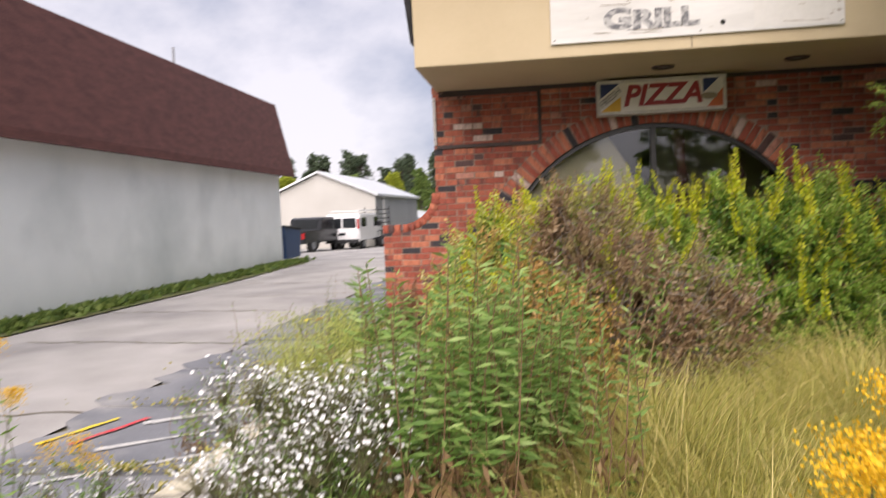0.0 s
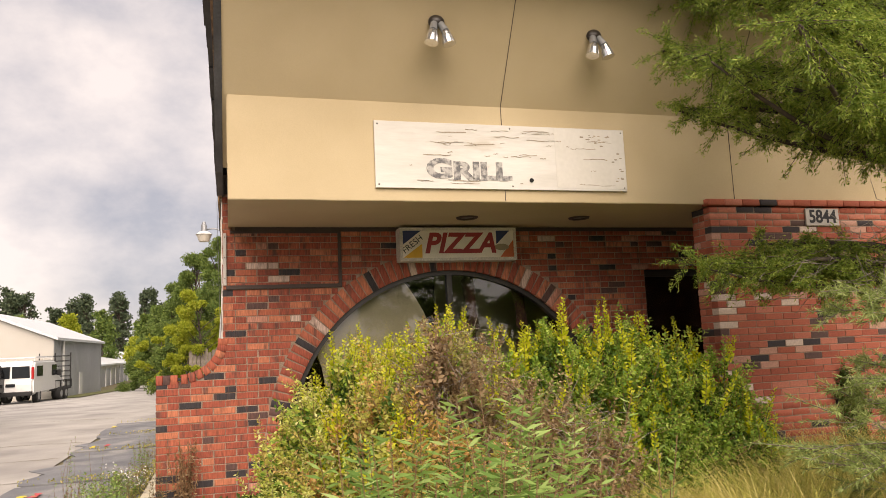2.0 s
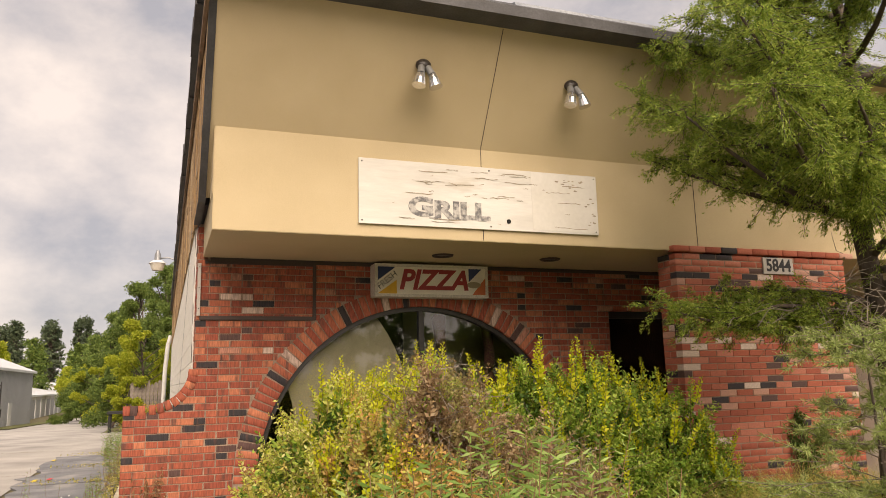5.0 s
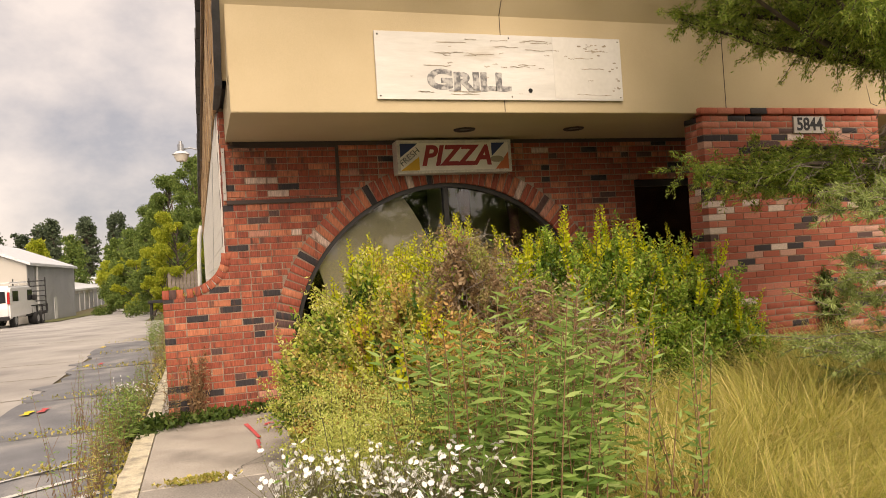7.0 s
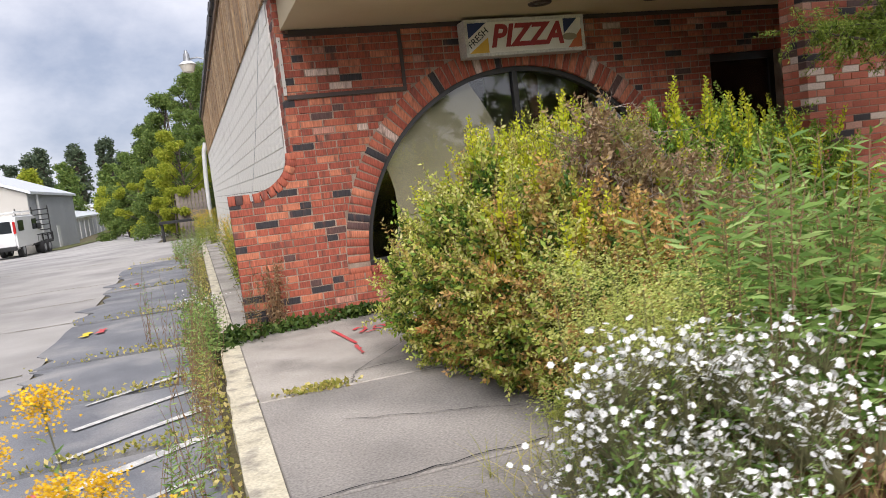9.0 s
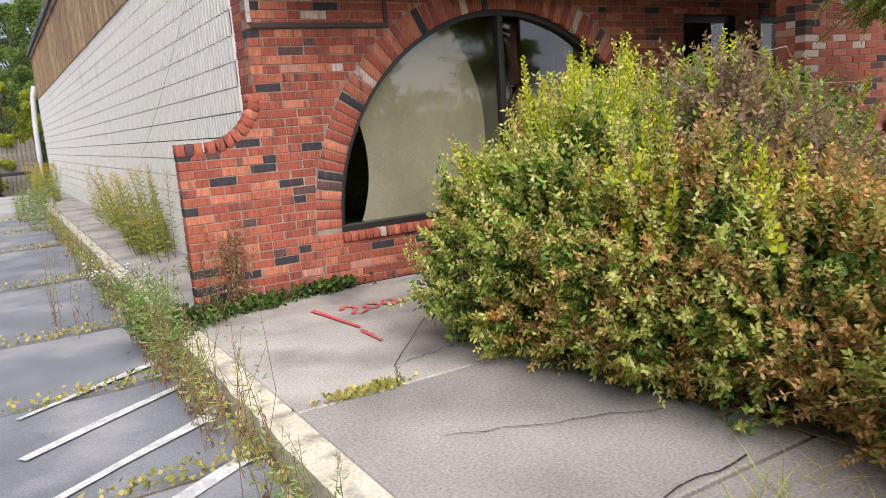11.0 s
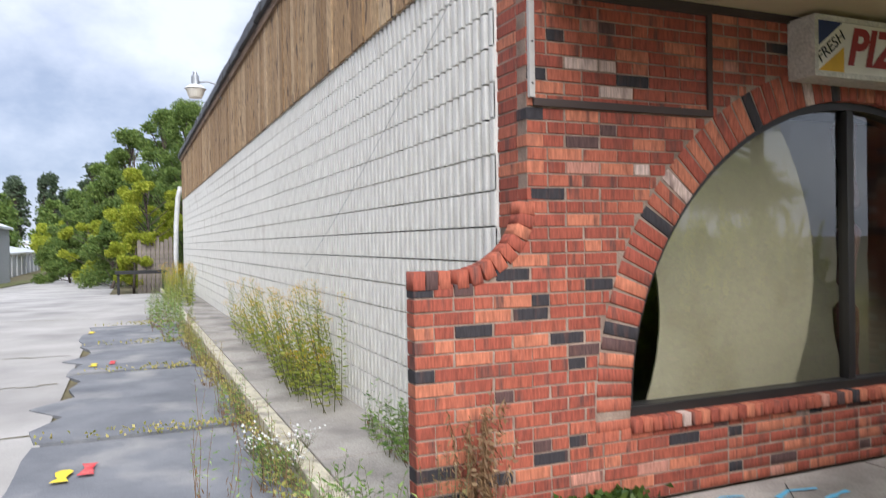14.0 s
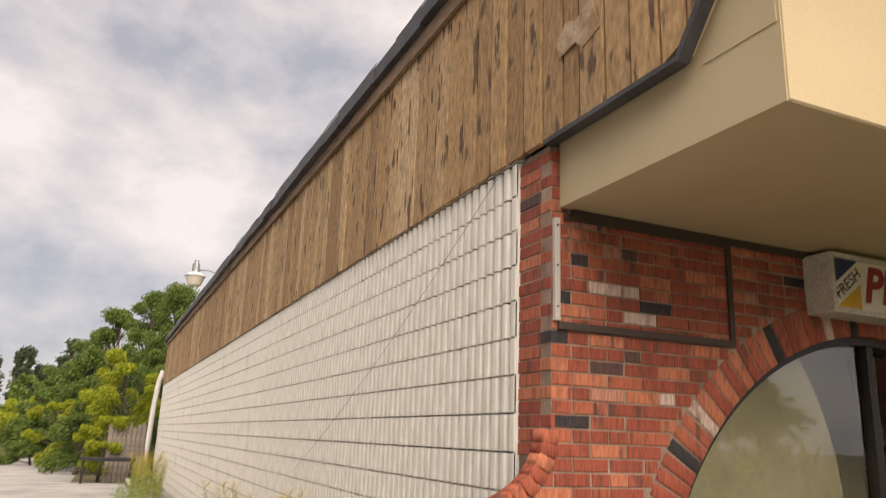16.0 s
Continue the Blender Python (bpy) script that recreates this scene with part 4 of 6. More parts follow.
# bowed beige board leaning inside the window, and what hangs beside it
inner = thing("window_board", label="bowed beige board leaning inside the shop window", category="board")
bm = bmesh.new()
lo_z, hi_z, n = 0.03, 2.26, 16
pts = []
for i in range(n + 1):
    s = i / n
    z = lo_z + (hi_z - lo_z) * s
    pts.append((max(1.25, 1.66 - 0.45 * (z - 1.0) ** 2), 2.92 - 0.4 * (z - 1.2) ** 2, z))
rows = [[bm.verts.new((x, 0.2 + 0.06 * math.sin(math.pi * i / n) + dy, z)) for x in (a, b) for dy in (0, 0.012)] for i, (a, b, z) in enumerate(pts)]
for a, b in zip(rows, rows[1:]):
    for i0, i1 in ((0, 2), (2, 3), (3, 1), (1, 0)):
        bm.faces.new((a[i0], a[i1], b[i1], b[i0]))
part("board", bm, m_board, inner)
drapes = thing("window_drapes", label="dark red hanging drapes inside the shop window", category="curtain")
for x in (3.35, 3.95, 4.35):
    bm = bmesh.new()
    tube(bm, [(x + 0.02 * math.sin(i * 0.9), 0.35, 0.02 + i * 0.18) for i in range(16)], [0.07 + 0.015 * math.sin(i * 1.7) for i in range(16)], 10)
    part("drape", bm, m_drape, drapes, smooth=True)
tagged(part("wall_panel", slab_of(3.2, 6.9, 1.3, 1.34, 0.02, 2.4), m_board), "beige panel standing deeper in the shop", "panel")

# ---- entrance ----
def glazed(name, x0, x1, z0, z1, label, handle=False):
    top = thing(name, label=label, category="door", kind="structure")
    y0, y1 = 0.12, 0.17
    bm = bmesh.new()
    box(bm, x0, x0 + 0.07, y0, y1, z0, z1)
    box(bm, x1 - 0.07, x1, y0, y1, z0, z1)
    box(bm, x0 + 0.071, x1 - 0.071, y0, y1, z1 - 0.09, z1)
    box(bm, x0 + 0.071, x1 - 0.071, y0, y1, z0, z0 + 0.2)
    box(bm, x0 + 0.071, x1 - 0.071, y0, y1, 0.98, 1.06)
    part("door_frame", bm, m_frame, top)
    p = part("pane", slab_of(x0 + 0.06, x1 - 0.06, y0 + 0.02, y0 + 0.026, z0 + 0.19, z1 - 0.08), m_glass, top)
    p.visible_shadow = False
    if handle:
        bm = bmesh.new()
        tube(bm, [(x1 - 0.1, y0, 0.9), (x1 - 0.1, y0 - 0.05, 0.93), (x1 - 0.1, y0 - 0.05, 1.2), (x1 - 0.1, y0, 1.23)], [0.012] * 4, 8)
        part("handle", bm, m_grey_metal, top)


glazed("door_1", DOOR0, DOOR1, 0.02, DOOR_TOP, "dark glazed entrance door in a bronze frame", True)
glazed("door_2", PANE0, PANE1, 0.02, DOOR_TOP, "dark glazed side light beside the entrance")

# ---- signs ----
UP = Matrix.Rotation(radians(90), 4, "X")
grill = thing("sign_board", label="peeling white wooden board with faded GRILL lettering", category="sign")
GX0, GX1, GZ0, GZ1, GY = 1.93, 4.41, 2.86, 3.47, -1.44
part("board", slab_of(GX0, GX1, GY - 0.022, GY, GZ0, GZ1, bevel=0.003), m_sign_white, grill)
part("repainted_panel", slab_of(3.67, GX1 - 0.004, GY - 0.0245, GY - 0.0225, GZ0 + 0.02, GZ1 - 0.01), m_sign_patch, grill, "whiter repainted end of the board")
lettering("faded_lettering", "G", 0.24, m_faded, Matrix.Translation((2.52, GY - 0.024, 3.035)) @ UP, 0.002, grill, "worn grey block letters", wide=1.4, bold=0.012)
lettering("faded_lettering", "RILL", 0.215, m_faded, Matrix.Translation((2.925, GY - 0.024, 3.02)) @ UP, 0.002, grill, "worn grey block letters", wide=1.42, bold=0.012)
for x in (2.61, 2.8, 2.9, 3.1):
    part("letter_serif", slab_of(x - 0.012, x + 0.075, GY - 0.0255, GY - 0.0225, 2.937, 2.95), m_faded, grill)
rs = random.Random(21)
for i in range(46):
    x, z = rs.uniform(GX0 + 0.05, GX1 - 0.3), rs.choice((3.35, 3.40, 3.28, 3.18, 3.06, 2.93)) + rs.uniform(-0.02, 0.02)
    ln = rs.uniform(0.04, 0.34) if i < 26 else rs.uniform(0.02, 0.07)
    bm = bmesh.new()
    pts = [(x + ln * k / 5, z + rs.uniform(-0.006, 0.006)) for k in range(6)]
    prev = None
    for px, pz in pts:
        w = rs.uniform(0.001, 0.0045)
        cur = (bm.verts.new((px, GY - 0.0252, pz - w)), bm.verts.new((px, GY - 0.0252, pz + w)))
        if prev:
            bm.faces.new((prev[0], cur[0], cur[1], prev[1]))
        prev = cur
    part("crack", bm, m_crack_paint, grill)
for i in range(26):
    x, z = (rs.uniform(3.95, 4.24), rs.uniform(3.3, 3.41)) if i < 14 else (rs.uniform(4.24, 4.37), rs.uniform(2.93, 3.23))
    bm = bmesh.new()
    bmesh.ops.create_circle(bm, cap_ends=True, radius=rs.uniform(0.008, 0.022), segments=6, matrix=Matrix.Translation((x, GY - 0.0256, z)) @ UP @ Matrix.Diagonal((1, 0.4, 1, 1)) @ Matrix.Rotation(rs.uniform(0, 3), 4, "Z"))
    part("paint_flake", bm, m_crack_paint, grill)
bm = bmesh.new()
bmesh.ops.create_cone(bm, cap_ends=True, segments=16, radius1=0.021, radius2=0.021, depth=0.004, matrix=Matrix.Translation((3.41, GY - 0.026, 2.95)) @ UP)
part("hole", bm, m_hole, grill, "round dark hole")
for x in (GX0 + 0.03, 3.22, GX1 - 0.03):
    for z in (GZ0 + 0.03, GZ1 - 0.03):
        bm = bmesh.new()
        bmesh.ops.create_cone(bm, cap_ends=True, segments=8, radius1=0.008, radius2=0.006, depth=0.005, matrix=Matrix.Translation((x, GY - 0.025, z)) @ UP)
        part("screw", bm, m_bronze, grill)

pizza = thing("light_box_sign", label="white light-box sign reading FRESH PIZZA over the window", category="sign")
PX_0, PX_1, PZ0, PZ1, PY = 2.42, 3.735, 2.355, 2.712, -0.19
part("box", slab_of(PX_0, PX_1, PY + 0.012, 0.0, PZ0, PZ1, bevel=0.006), m_box_grey, pizza)
bm = bmesh.new()
for d in ((PX_0, PX_1, PZ0, PZ0 + 0.03), (PX_0, PX_1, PZ1 - 0.03, PZ1), (PX_0, PX_0 + 0.03, PZ0 + 0.03, PZ1 - 0.03), (PX_1 - 0.03, PX_1, PZ0 + 0.03, PZ1 - 0.03)):
    box(bm, d[0], d[1], PY - 0.004, PY + 0.011, d[2], d[3])
part("rim", bm, m_box_grey, pizza)
part("face", slab_of(PX_0 + 0.031, PX_1 - 0.031, PY + 0.002, PY + 0.010, PZ0 + 0.031, PZ1 - 0.031), m_cream_paint, pizza)


def flat(pts, y):
    bm = bmesh.new()
    bm.faces.new([bm.verts.new((x, y, z)) for x, z in pts])
    return bm


fx0, fx1, fz0, fz1 = PX_0 + 0.033, PX_1 - 0.033, PZ0 + 0.033, PZ1 - 0.033
part("blue_corner", flat([(fx0, fz1), (fx0, fz1 - 0.15), (fx0 + 0.2, fz1)], PY + 0.0005), m_navy, pizza)
part("yellow_corner", flat([(fx0, fz0), (fx0 + 0.21, fz0), (fx0 + 0.21, fz0 + 0.15)], PY + 0.0005), m_yellow_paint, pizza)
lettering("fresh_lettering", "FRESH", 0.095, m_black, Matrix.Translation((fx0 + 0.105, PY - 0.0005, fz0 + 0.145)) @ UP @ Matrix.Rotation(radians(38), 4, "Z"), 0.002, pizza, "small slanted black letters")
lettering("pizza_lettering", "PIZZA", 0.3, m_red_paint, Matrix.Translation((PX_0 + 0.665, PY - 0.0005, (PZ0 + PZ1) / 2)) @ UP, 0.002, pizza, "bold dark red letters", shear=0.26, wide=0.98, bold=0.01)
part("blue_square", flat([(fx1 - 0.2, fz1), (fx1 - 0.2, fz1 - 0.15), (fx1 - 0.04, fz1)], PY + 0.0005), m_navy, pizza)
part("orange_corner", flat([(fx1, fz0), (fx1, fz0 + 0.19), (fx1 - 0.16, fz0)], PY + 0.0005), m_orange_paint, pizza)
bm = bmesh.new()
bmesh.ops.create_circle(bm, cap_ends=True, radius=0.085, segments=24, matrix=Matrix.Translation((fx1 - 0.14, PY - 0.001, fz0 + 0.11)) @ UP @ Matrix.Diagonal((1, 0.42, 1, 1)))
part("pan_shape", bm, plain("drawn_pan", (0.3, 0.25, 0.16), 0.6), pizza)

plate = thing("address_plate", label="grey plate with the number 5844 on the brick screen", category="sign")
part("plate", slab_of(6.45, 6.87, -1.5, -1.479, 2.52, 2.70, bevel=0.003), m_strip, plate)
lettering("number", "5844", 0.19, m_black, Matrix.Translation((6.66, -1.5025, 2.61)) @ UP, 0.003, plate, "black numerals", wide=0.92, bold=0.005)
plate2 = thing("address_plate", label="small black plate with brass number 58 44 beside the entrance", category="sign")
part("plate", slab_of(5.04, 5.4, -0.02, -0.004, 1.41, 1.55, bevel=0.003), m_black, plate2)
lettering("number", "58 44", 0.1, plain("brass_numerals", (0.42, 0.3, 0.1), 0.4, 0.5), Matrix.Translation((5.22, -0.0225, 1.48)) @ UP, 0.003, plate2, "brass numerals")

# old dark sign frame left on the brick, and its pale strip
rect = thing("old_sign_frame", label="dark rectangular outline of a removed sign on brick", category="frame")
for d in ((0.66, 1.825, 2.11, 2.15), (1.79, 1.825, 2.15, 2.68), (0.7, 1.825, 2.68, 2.71)):
    part("bar", slab_of(d[0], d[1], -0.022, -0.004, d[2], d[3], bevel=0.004), m_trim_dark, rect)
strip = tagged(part("metal_strip", slab_of(0.632, 0.664, -0.03, -0.004, 2.15, 2.68, bevel=0.003), m_strip), "pale screwed metal strip at the brick corner", "strip")
for z in (2.22, 2.43, 2.64):
    bm = bmesh.new()
    bmesh.ops.create_cone(bm, cap_ends=True, segments=8, radius1=0.006, radius2=0.005, depth=0.005, matrix=Matrix.Translation((0.648, -0.032, z)) @ UP)
    part("screw", bm, m_bronze, strip)


# ---- lamps ----
def flood_lamp(x, z):
    y = lean(z)
    top = thing("flood_lamp", x, y, z, "twin spotlight with dark cap and white shades on the canopy", "lamp", "twin spotlights on the canopy")
    bm = bmesh.new()
    bmesh.ops.create_uvsphere(bm, u_segments=16, v_segments=8, radius=0.075, matrix=Matrix.Translation((0, -0.02, 0)) @ Matrix.Diagonal((1, 0.7, 0.8, 1)))
    part("cap", bm, m_bronze, top, smooth=True)
    for s in (-1, 1):
        end = Vector((s * 0.055, -0.1, -0.12))
        bm = bmesh.new()
        rod(bm, (s * 0.03, -0.05, -0.03), end, 0.03, 0.036, 12)
        neck = part("socket", bm, m_grey_metal, top)
        bm = bmesh.new()
        way = Vector((s * 0.22, -0.12, -1.0)).normalized()
        rod(bm, end, end + way * 0.05, 0.036, 0.05, 14, caps=False)
        rod(bm, end + way * 0.05, end + way * 0.12, 0.05, 0.062, 14)
        part("bulb", bm, m_chrome, top, "silvered reflector bulb", smooth=False)
    return top


flood_lamp(2.44, 4.26)
flood_lamp(3.965, 4.25)

barn = thing("yard_lamp", 0.08, 12.7, 4.66, "grey yard light on a curved arm from the wall", "lamp")
bm = bmesh.new()
tube(bm, [(0.5, 0.0, -0.2), (0.49, 0.0, -0.05), (0.42, 0, 0.1), (0.25, 0, 0.15), (0.06, 0, 0.12)], [0.02] * 5, 8)
part("arm", bm, m_grey_metal, barn, smooth=True)
bm = bmesh.new()
rod(bm, (0, 0, 0.06), (0, 0, 0.25), 0.085, 0.075, 14)
rod(bm, (0, 0, 0.25), (0, 0, 0.33), 0.05, 0.04, 10)
part("ballast", bm, m_grey_metal, barn)
bm = bmesh.new()
rod(bm, (0, 0, 0.06), (0, 0, -0.02), 0.12, 0.22, 20)
part("shade", bm, m_white_metal, barn)
bm = bmesh.new()
rod(bm, (0, 0, -0.02), (0, 0, -0.2), 0.2, 0.13, 20)
part("lens", bm, m_lens, barn, "milky refractor")

pipe = thing("vent_pipe", 0.36, 25.65, 0, "white plastic downpipe at the building corner", "pipe")
part("tube", tube(bmesh.new(), [(0, 0, -0.3), (0, 0, 1.0), (0.02, 0, 2.2), (0.1, 0, 3.2), (0.2, -0.05, 3.6)], [0.09] * 5, 10), m_white_metal, pipe, smooth=True)


# ---- distance: buildings ----
def away(x, y):
    return ground_z(x, y)


white = thing("white_building", -6.95, 16.0, -0.25, "low white building with a brown mansard roof", "building", turn=1.2)
part("wall", slab_of(-9, 0, -27, 0, -0.4, 3.25), m_panel, white)
bm = bmesh.new()
prism(bm, [(0.42, 3.15), (0.42, 3.27), (0.05, 5.5), (-9.05, 5.5), (-9.42, 3.27), (-9.42, 3.15)], "y", -27.3, 0.36)
for v in bm.verts:
    if v.co.z > 5 and v.co.y > 0:
        v.co.y -= 0.5
part("roof", bm, m_brown_roof, white)
part("flue", tube(bmesh.new(), [(-0.6, -6.0, 5.4), (-0.6, -6.0, 6.2)], [0.035, 0.035], 8), m_grey_metal, white)
part("drip_edge", slab_of(0.36, 0.44, -27.3, 0.38, 3.09, 3.15), m_brown_roof, white)


def shed(name, label, x0, x1, y0, y1, base, eave, ridge, wall_m, roof_m, ridge_at=0.5, end_m=None):
    top = thing(name, label=label, category="building")
    xr = x0 + (x1 - x0) * ridge_at
    bm = bmesh.new()
    prism(bm, [(x0, base), (x1, base), (x1, eave), (xr, ridge), (x0, eave)], "y", y0, y1)
    part("wall", bm, wall_m, top)
    bm = bmesh.new()
    prism(bm, [(x0 - 0.25, eave - 0.06), (x0 - 0.25, eave + 0.1), (xr, ridge + 0.16), (x1 + 0.25, eave + 0.1), (x1 + 0.25, eave - 0.06), (xr, ridge + 0.02)], "y", y0 - 0.25, y1 + 0.25)
    part("roof", bm, roof_m, top)
    return top


bx1 = -8.9
steel = shed("steel_building", "beige steel workshop with a low gable roof", -16.4, bx1, 39.4, 56, -1.9, 2.75, 4.35, m_steel_wall, m_steel_roof)
bm = bmesh.new()
for i in range(40):
    box(bm, bx1, bx1 + 0.03, 39.6 + i * 0.4, 39.65 + i * 0.4, -1.9, 2.7)
part("rib_side", bm, m_steel_grey, steel, "ribbed grey side wall")
part("side_wall", slab_of(bx1 + 0.002, bx1 + 0.02, 39.45, 55.95, -1.9, 2.72), m_steel_grey, steel)
part("downpipe", tube(bmesh.new(), [(bx1 + 0.12, 41.5, -1.6), (bx1 + 0.12, 41.5, 2.7)], [0.07, 0.07], 8), m_white_metal, steel)
part("side_door", slab_of(bx1 + 0.02, bx1 + 0.06, 47, 48, -1.5, 0.7), m_car_white, steel)
store = shed("storage_units", "long low storage shed with dark roller doors", -20, -10.6, 60, 106, -1.9, 0.95, 2.0, m_steel_wall, m_steel_roof)
for i in range(14):
    part("roller_door", slab_of(-10.6, -10.55, 60.6 + i * 3.2, 63.2 + i * 3.2, -1.9, 0.6), m_steel_grey, store)
    part("post", slab_of(-10.6, -10.5, 63.3 + i * 3.2, 63.7 + i * 3.2, -1.9, 0.8), m_car_white, store)
shed("gable_shed", "pale gabled shed beyond the storage units", -23, -10, 116, 140, -2, 1.0, 2.5, m_steel_wall, m_steel_roof)


# ---- vehicles ----
def wheels(top, spots, r):
    for x, y in spots:
        bm = bmesh.new()
        rod(bm, (x - 0.11, y, r), (x + 0.11, y, r), r, r, 20)
        w = part("wheel", bm, m_tyre, top)
        bm = bmesh.new()
        rod(bm, (x - 0.12, y, r), (x + 0.12, y, r), r * 0.58, r * 0.55, 14)
        part("rim", bm, m_grey_metal, w)


def van(x, y, turn):
    top = thing("van", x, y, away(x, y) + 0.02, "white panel van with a roof rack, parked", "van", turn=turn)
    bm = bmesh.new()
    prism(bm, [(-2.8, 0.45), (-2.85, 0.95), (-2.72, 1.85), (-2.6, 2.05), (1.1, 2.05), (1.35, 1.95), (1.95, 1.25), (2.75, 1.1), (2.85, 0.5)], "x", -0.98, 0.98)
    bmesh.ops.bevel(bm, geom=[e for e in bm.edges if abs(e.verts[0].co.x - e.verts[1].co.x) < 1e-4], offset=0.09, segments=3, affect="EDGES")
    part("body", bm, m_car_white, top)
    for x0, x1 in ((-0.82, -0.05), (0.05, 0.82)):
        part("rear_window", prism(bmesh.new(), [(x0, 1.25), (x1, 1.25), (x1 * 0.95, 1.8), (x0 * 0.95, 1.8)], "y", -2.83, -2.74), m_dark_glass, top)
    for s in (-1, 1):
        part("tail_lamp", slab_of(s * 0.93 - 0.05, s * 0.93 + 0.05, -2.84, -2.74, 1.2, 1.75), m_tail, top)
        part("side_window", slab_of(s * 0.985 - 0.01, s * 0.985 + 0.01, 0.4, 1.35, 1.28, 1.82), m_dark_glass, top)
        part("side_window", slab_of(s * 0.985 - 0.01, s * 0.985 + 0.01, -2.3, -1.3, 1.3, 1.8), m_dark_glass, top)
        part("mirror", slab_of(s * 1.1 - 0.1, s * 1.1 + 0.1, 1.3, 1.4, 1.25, 1.55, bevel=0.03), m_black, top)
    part("bumper", slab_of(-0.95, 0.95, -2.98, -2.8, 0.42, 0.62, bevel=0.03), m_black, top)
    part("plate", slab_of(-0.2, 0.2, -2.87, -2.84, 0.85, 1.0), m_dark_glass, top)
    wheels(top, [(s * 0.85, yy) for s in (-1, 1) for yy in (-1.75, 1.75)], 0.37)
    bm = bmesh.new()
    for yy in (-2.2, -0.6, 0.9):
        rod(bm, (-0.9, yy, 2.2), (0.9, yy, 2.2), 0.03)
        for s in (-1, 1):
            rod(bm, (s * 0.85, yy, 2.02), (s * 0.85, yy, 2.2), 0.025)
    for s in (-1, 1):
        rod(bm, (s * 0.85, -2.3, 2.22), (s * 0.85, 1.0, 2.22), 0.03)
    part("roof_rack", bm, m_white_metal, top)
    return top


van(-9.1, 34.8, -2)
truck = thing("pickup_truck", -10.6, 31, away(0, 31) + 0.02, "black pickup truck parked by the workshop", "truck", turn=-10)
bm = bmesh.new()
prism(bm, [(-2.7, 0.5), (-2.7, 1.15), (-0.8, 1.15), (-0.7, 1.75), (-0.4, 1.85), (0.8, 1.85), (1.35, 1.25), (2.6, 1.15), (2.7, 0.5)], "x", -0.95, 0.95)
bmesh.ops.bevel(bm, geom=bm.edges[:], offset=0.05, segments=2, affect="EDGES")
part("body", bm, m_car_black, truck)
part("rear_window", slab_of(-0.7, 0.7, -0.8, -0.74, 1.25, 1.68), m_dark_glass, truck)
for s in (-1, 1):
    part("tail_lamp", slab_of(s * 0.86 - 0.07, s * 0.86 + 0.07, -2.73, -2.66, 0.75, 1.05), m_tail, truck)
wheels(truck, [(s * 0.82, yy) for s in (-1, 1) for yy in (-1.7, 1.75)], 0.4)
skip = thing("dumpster", -7.85, 17.7, away(0, 17.7) + 0.02, "dark blue steel waste bin", "dumpster")
bm = bmesh.new()
prism(bm, [(-0.75, 0.12), (0.75, 0.12), (0.85, 1.1), (-0.85, 1.25)], "x", -0.7, 0.7)
part("bin", bm, m_bin, skip)
bm = bmesh.new()
prism(bm, [(-0.88, 1.26), (0.88, 1.11), (0.88, 1.16), (-0.88, 1.31)], "x", -0.74, 0.74)
part("lid", bm, m_black, skip)
trailer = thing("utility_trailer", -8.9, 37.0, away(0, 37.0) + 0.02, "dark flat utility trailer with a raised ramp", "trailer", turn=-6)
bm = bmesh.new()
box(bm, -0.9, 0.9, -1.8, 1.8, 0.5, 0.6)
for s in (-1, 1):
    for i in range(5):
        box(bm, s * 0.9 - 0.03, s * 0.9 + 0.03, -1.8 + i * 0.88, -1.74 + i * 0.88, 0.6, 0.98)
    box(bm, s * 0.9 - 0.03, s * 0.9 + 0.03, -1.8, 1.8, 0.98, 1.03)
part("bed", bm, m_tyre, trailer)
bm = bmesh.new()
for i in range(7):
    box(bm, -0.85, 0.85, 1.8, 1.85, 0.6 + i * 0.28, 0.66 + i * 0.28)
for s in (-1, 0, 1):
    box(bm, s * 0.82 - 0.03, s * 0.82 + 0.03, 1.851, 1.88, 0.6, 2.5)
part("ramp", bm, m_tyre, trailer)
wheels(trailer, [(s * 0.95, yy) for s in (-1, 1) for yy in (-0.4, 0.4)], 0.33)

# grey fence boards and a dark trailer frame at the far end of the building
fence = thing("board_fence", label="short grey weathered board fence at the building corner", category="fence")
for i in range(9):
    bm = bmesh.new()
    h = 1.7 + 0.1 * math.sin(i * 2.1)
    prism(bm, [(0, -0.5), (0.14, -0.5), (0.14, h - 0.06), (0.07, h), (0, h - 0.06)], "y", 26.4, 26.43)
    ob = part("board", bm, m_twig, fence)
    ob.location.x = -0.95 + i * 0.155
junk = thing("flat_trailer", -1.1, 25.2, away(0, 25.2), "dark low steel trailer among the weeds", "trailer")
bm = bmesh.new()
box(bm, -0.6, 1.1, -0.5, 0.5, 0.75, 0.85)
for x in (-0.5, 1.0):
    for yy in (-0.4, 0.4):
        box(bm, x - 0.04, x + 0.04, yy - 0.04, yy + 0.04, 0.0, 0.75)
part("frame", bm, m_tyre, junk)


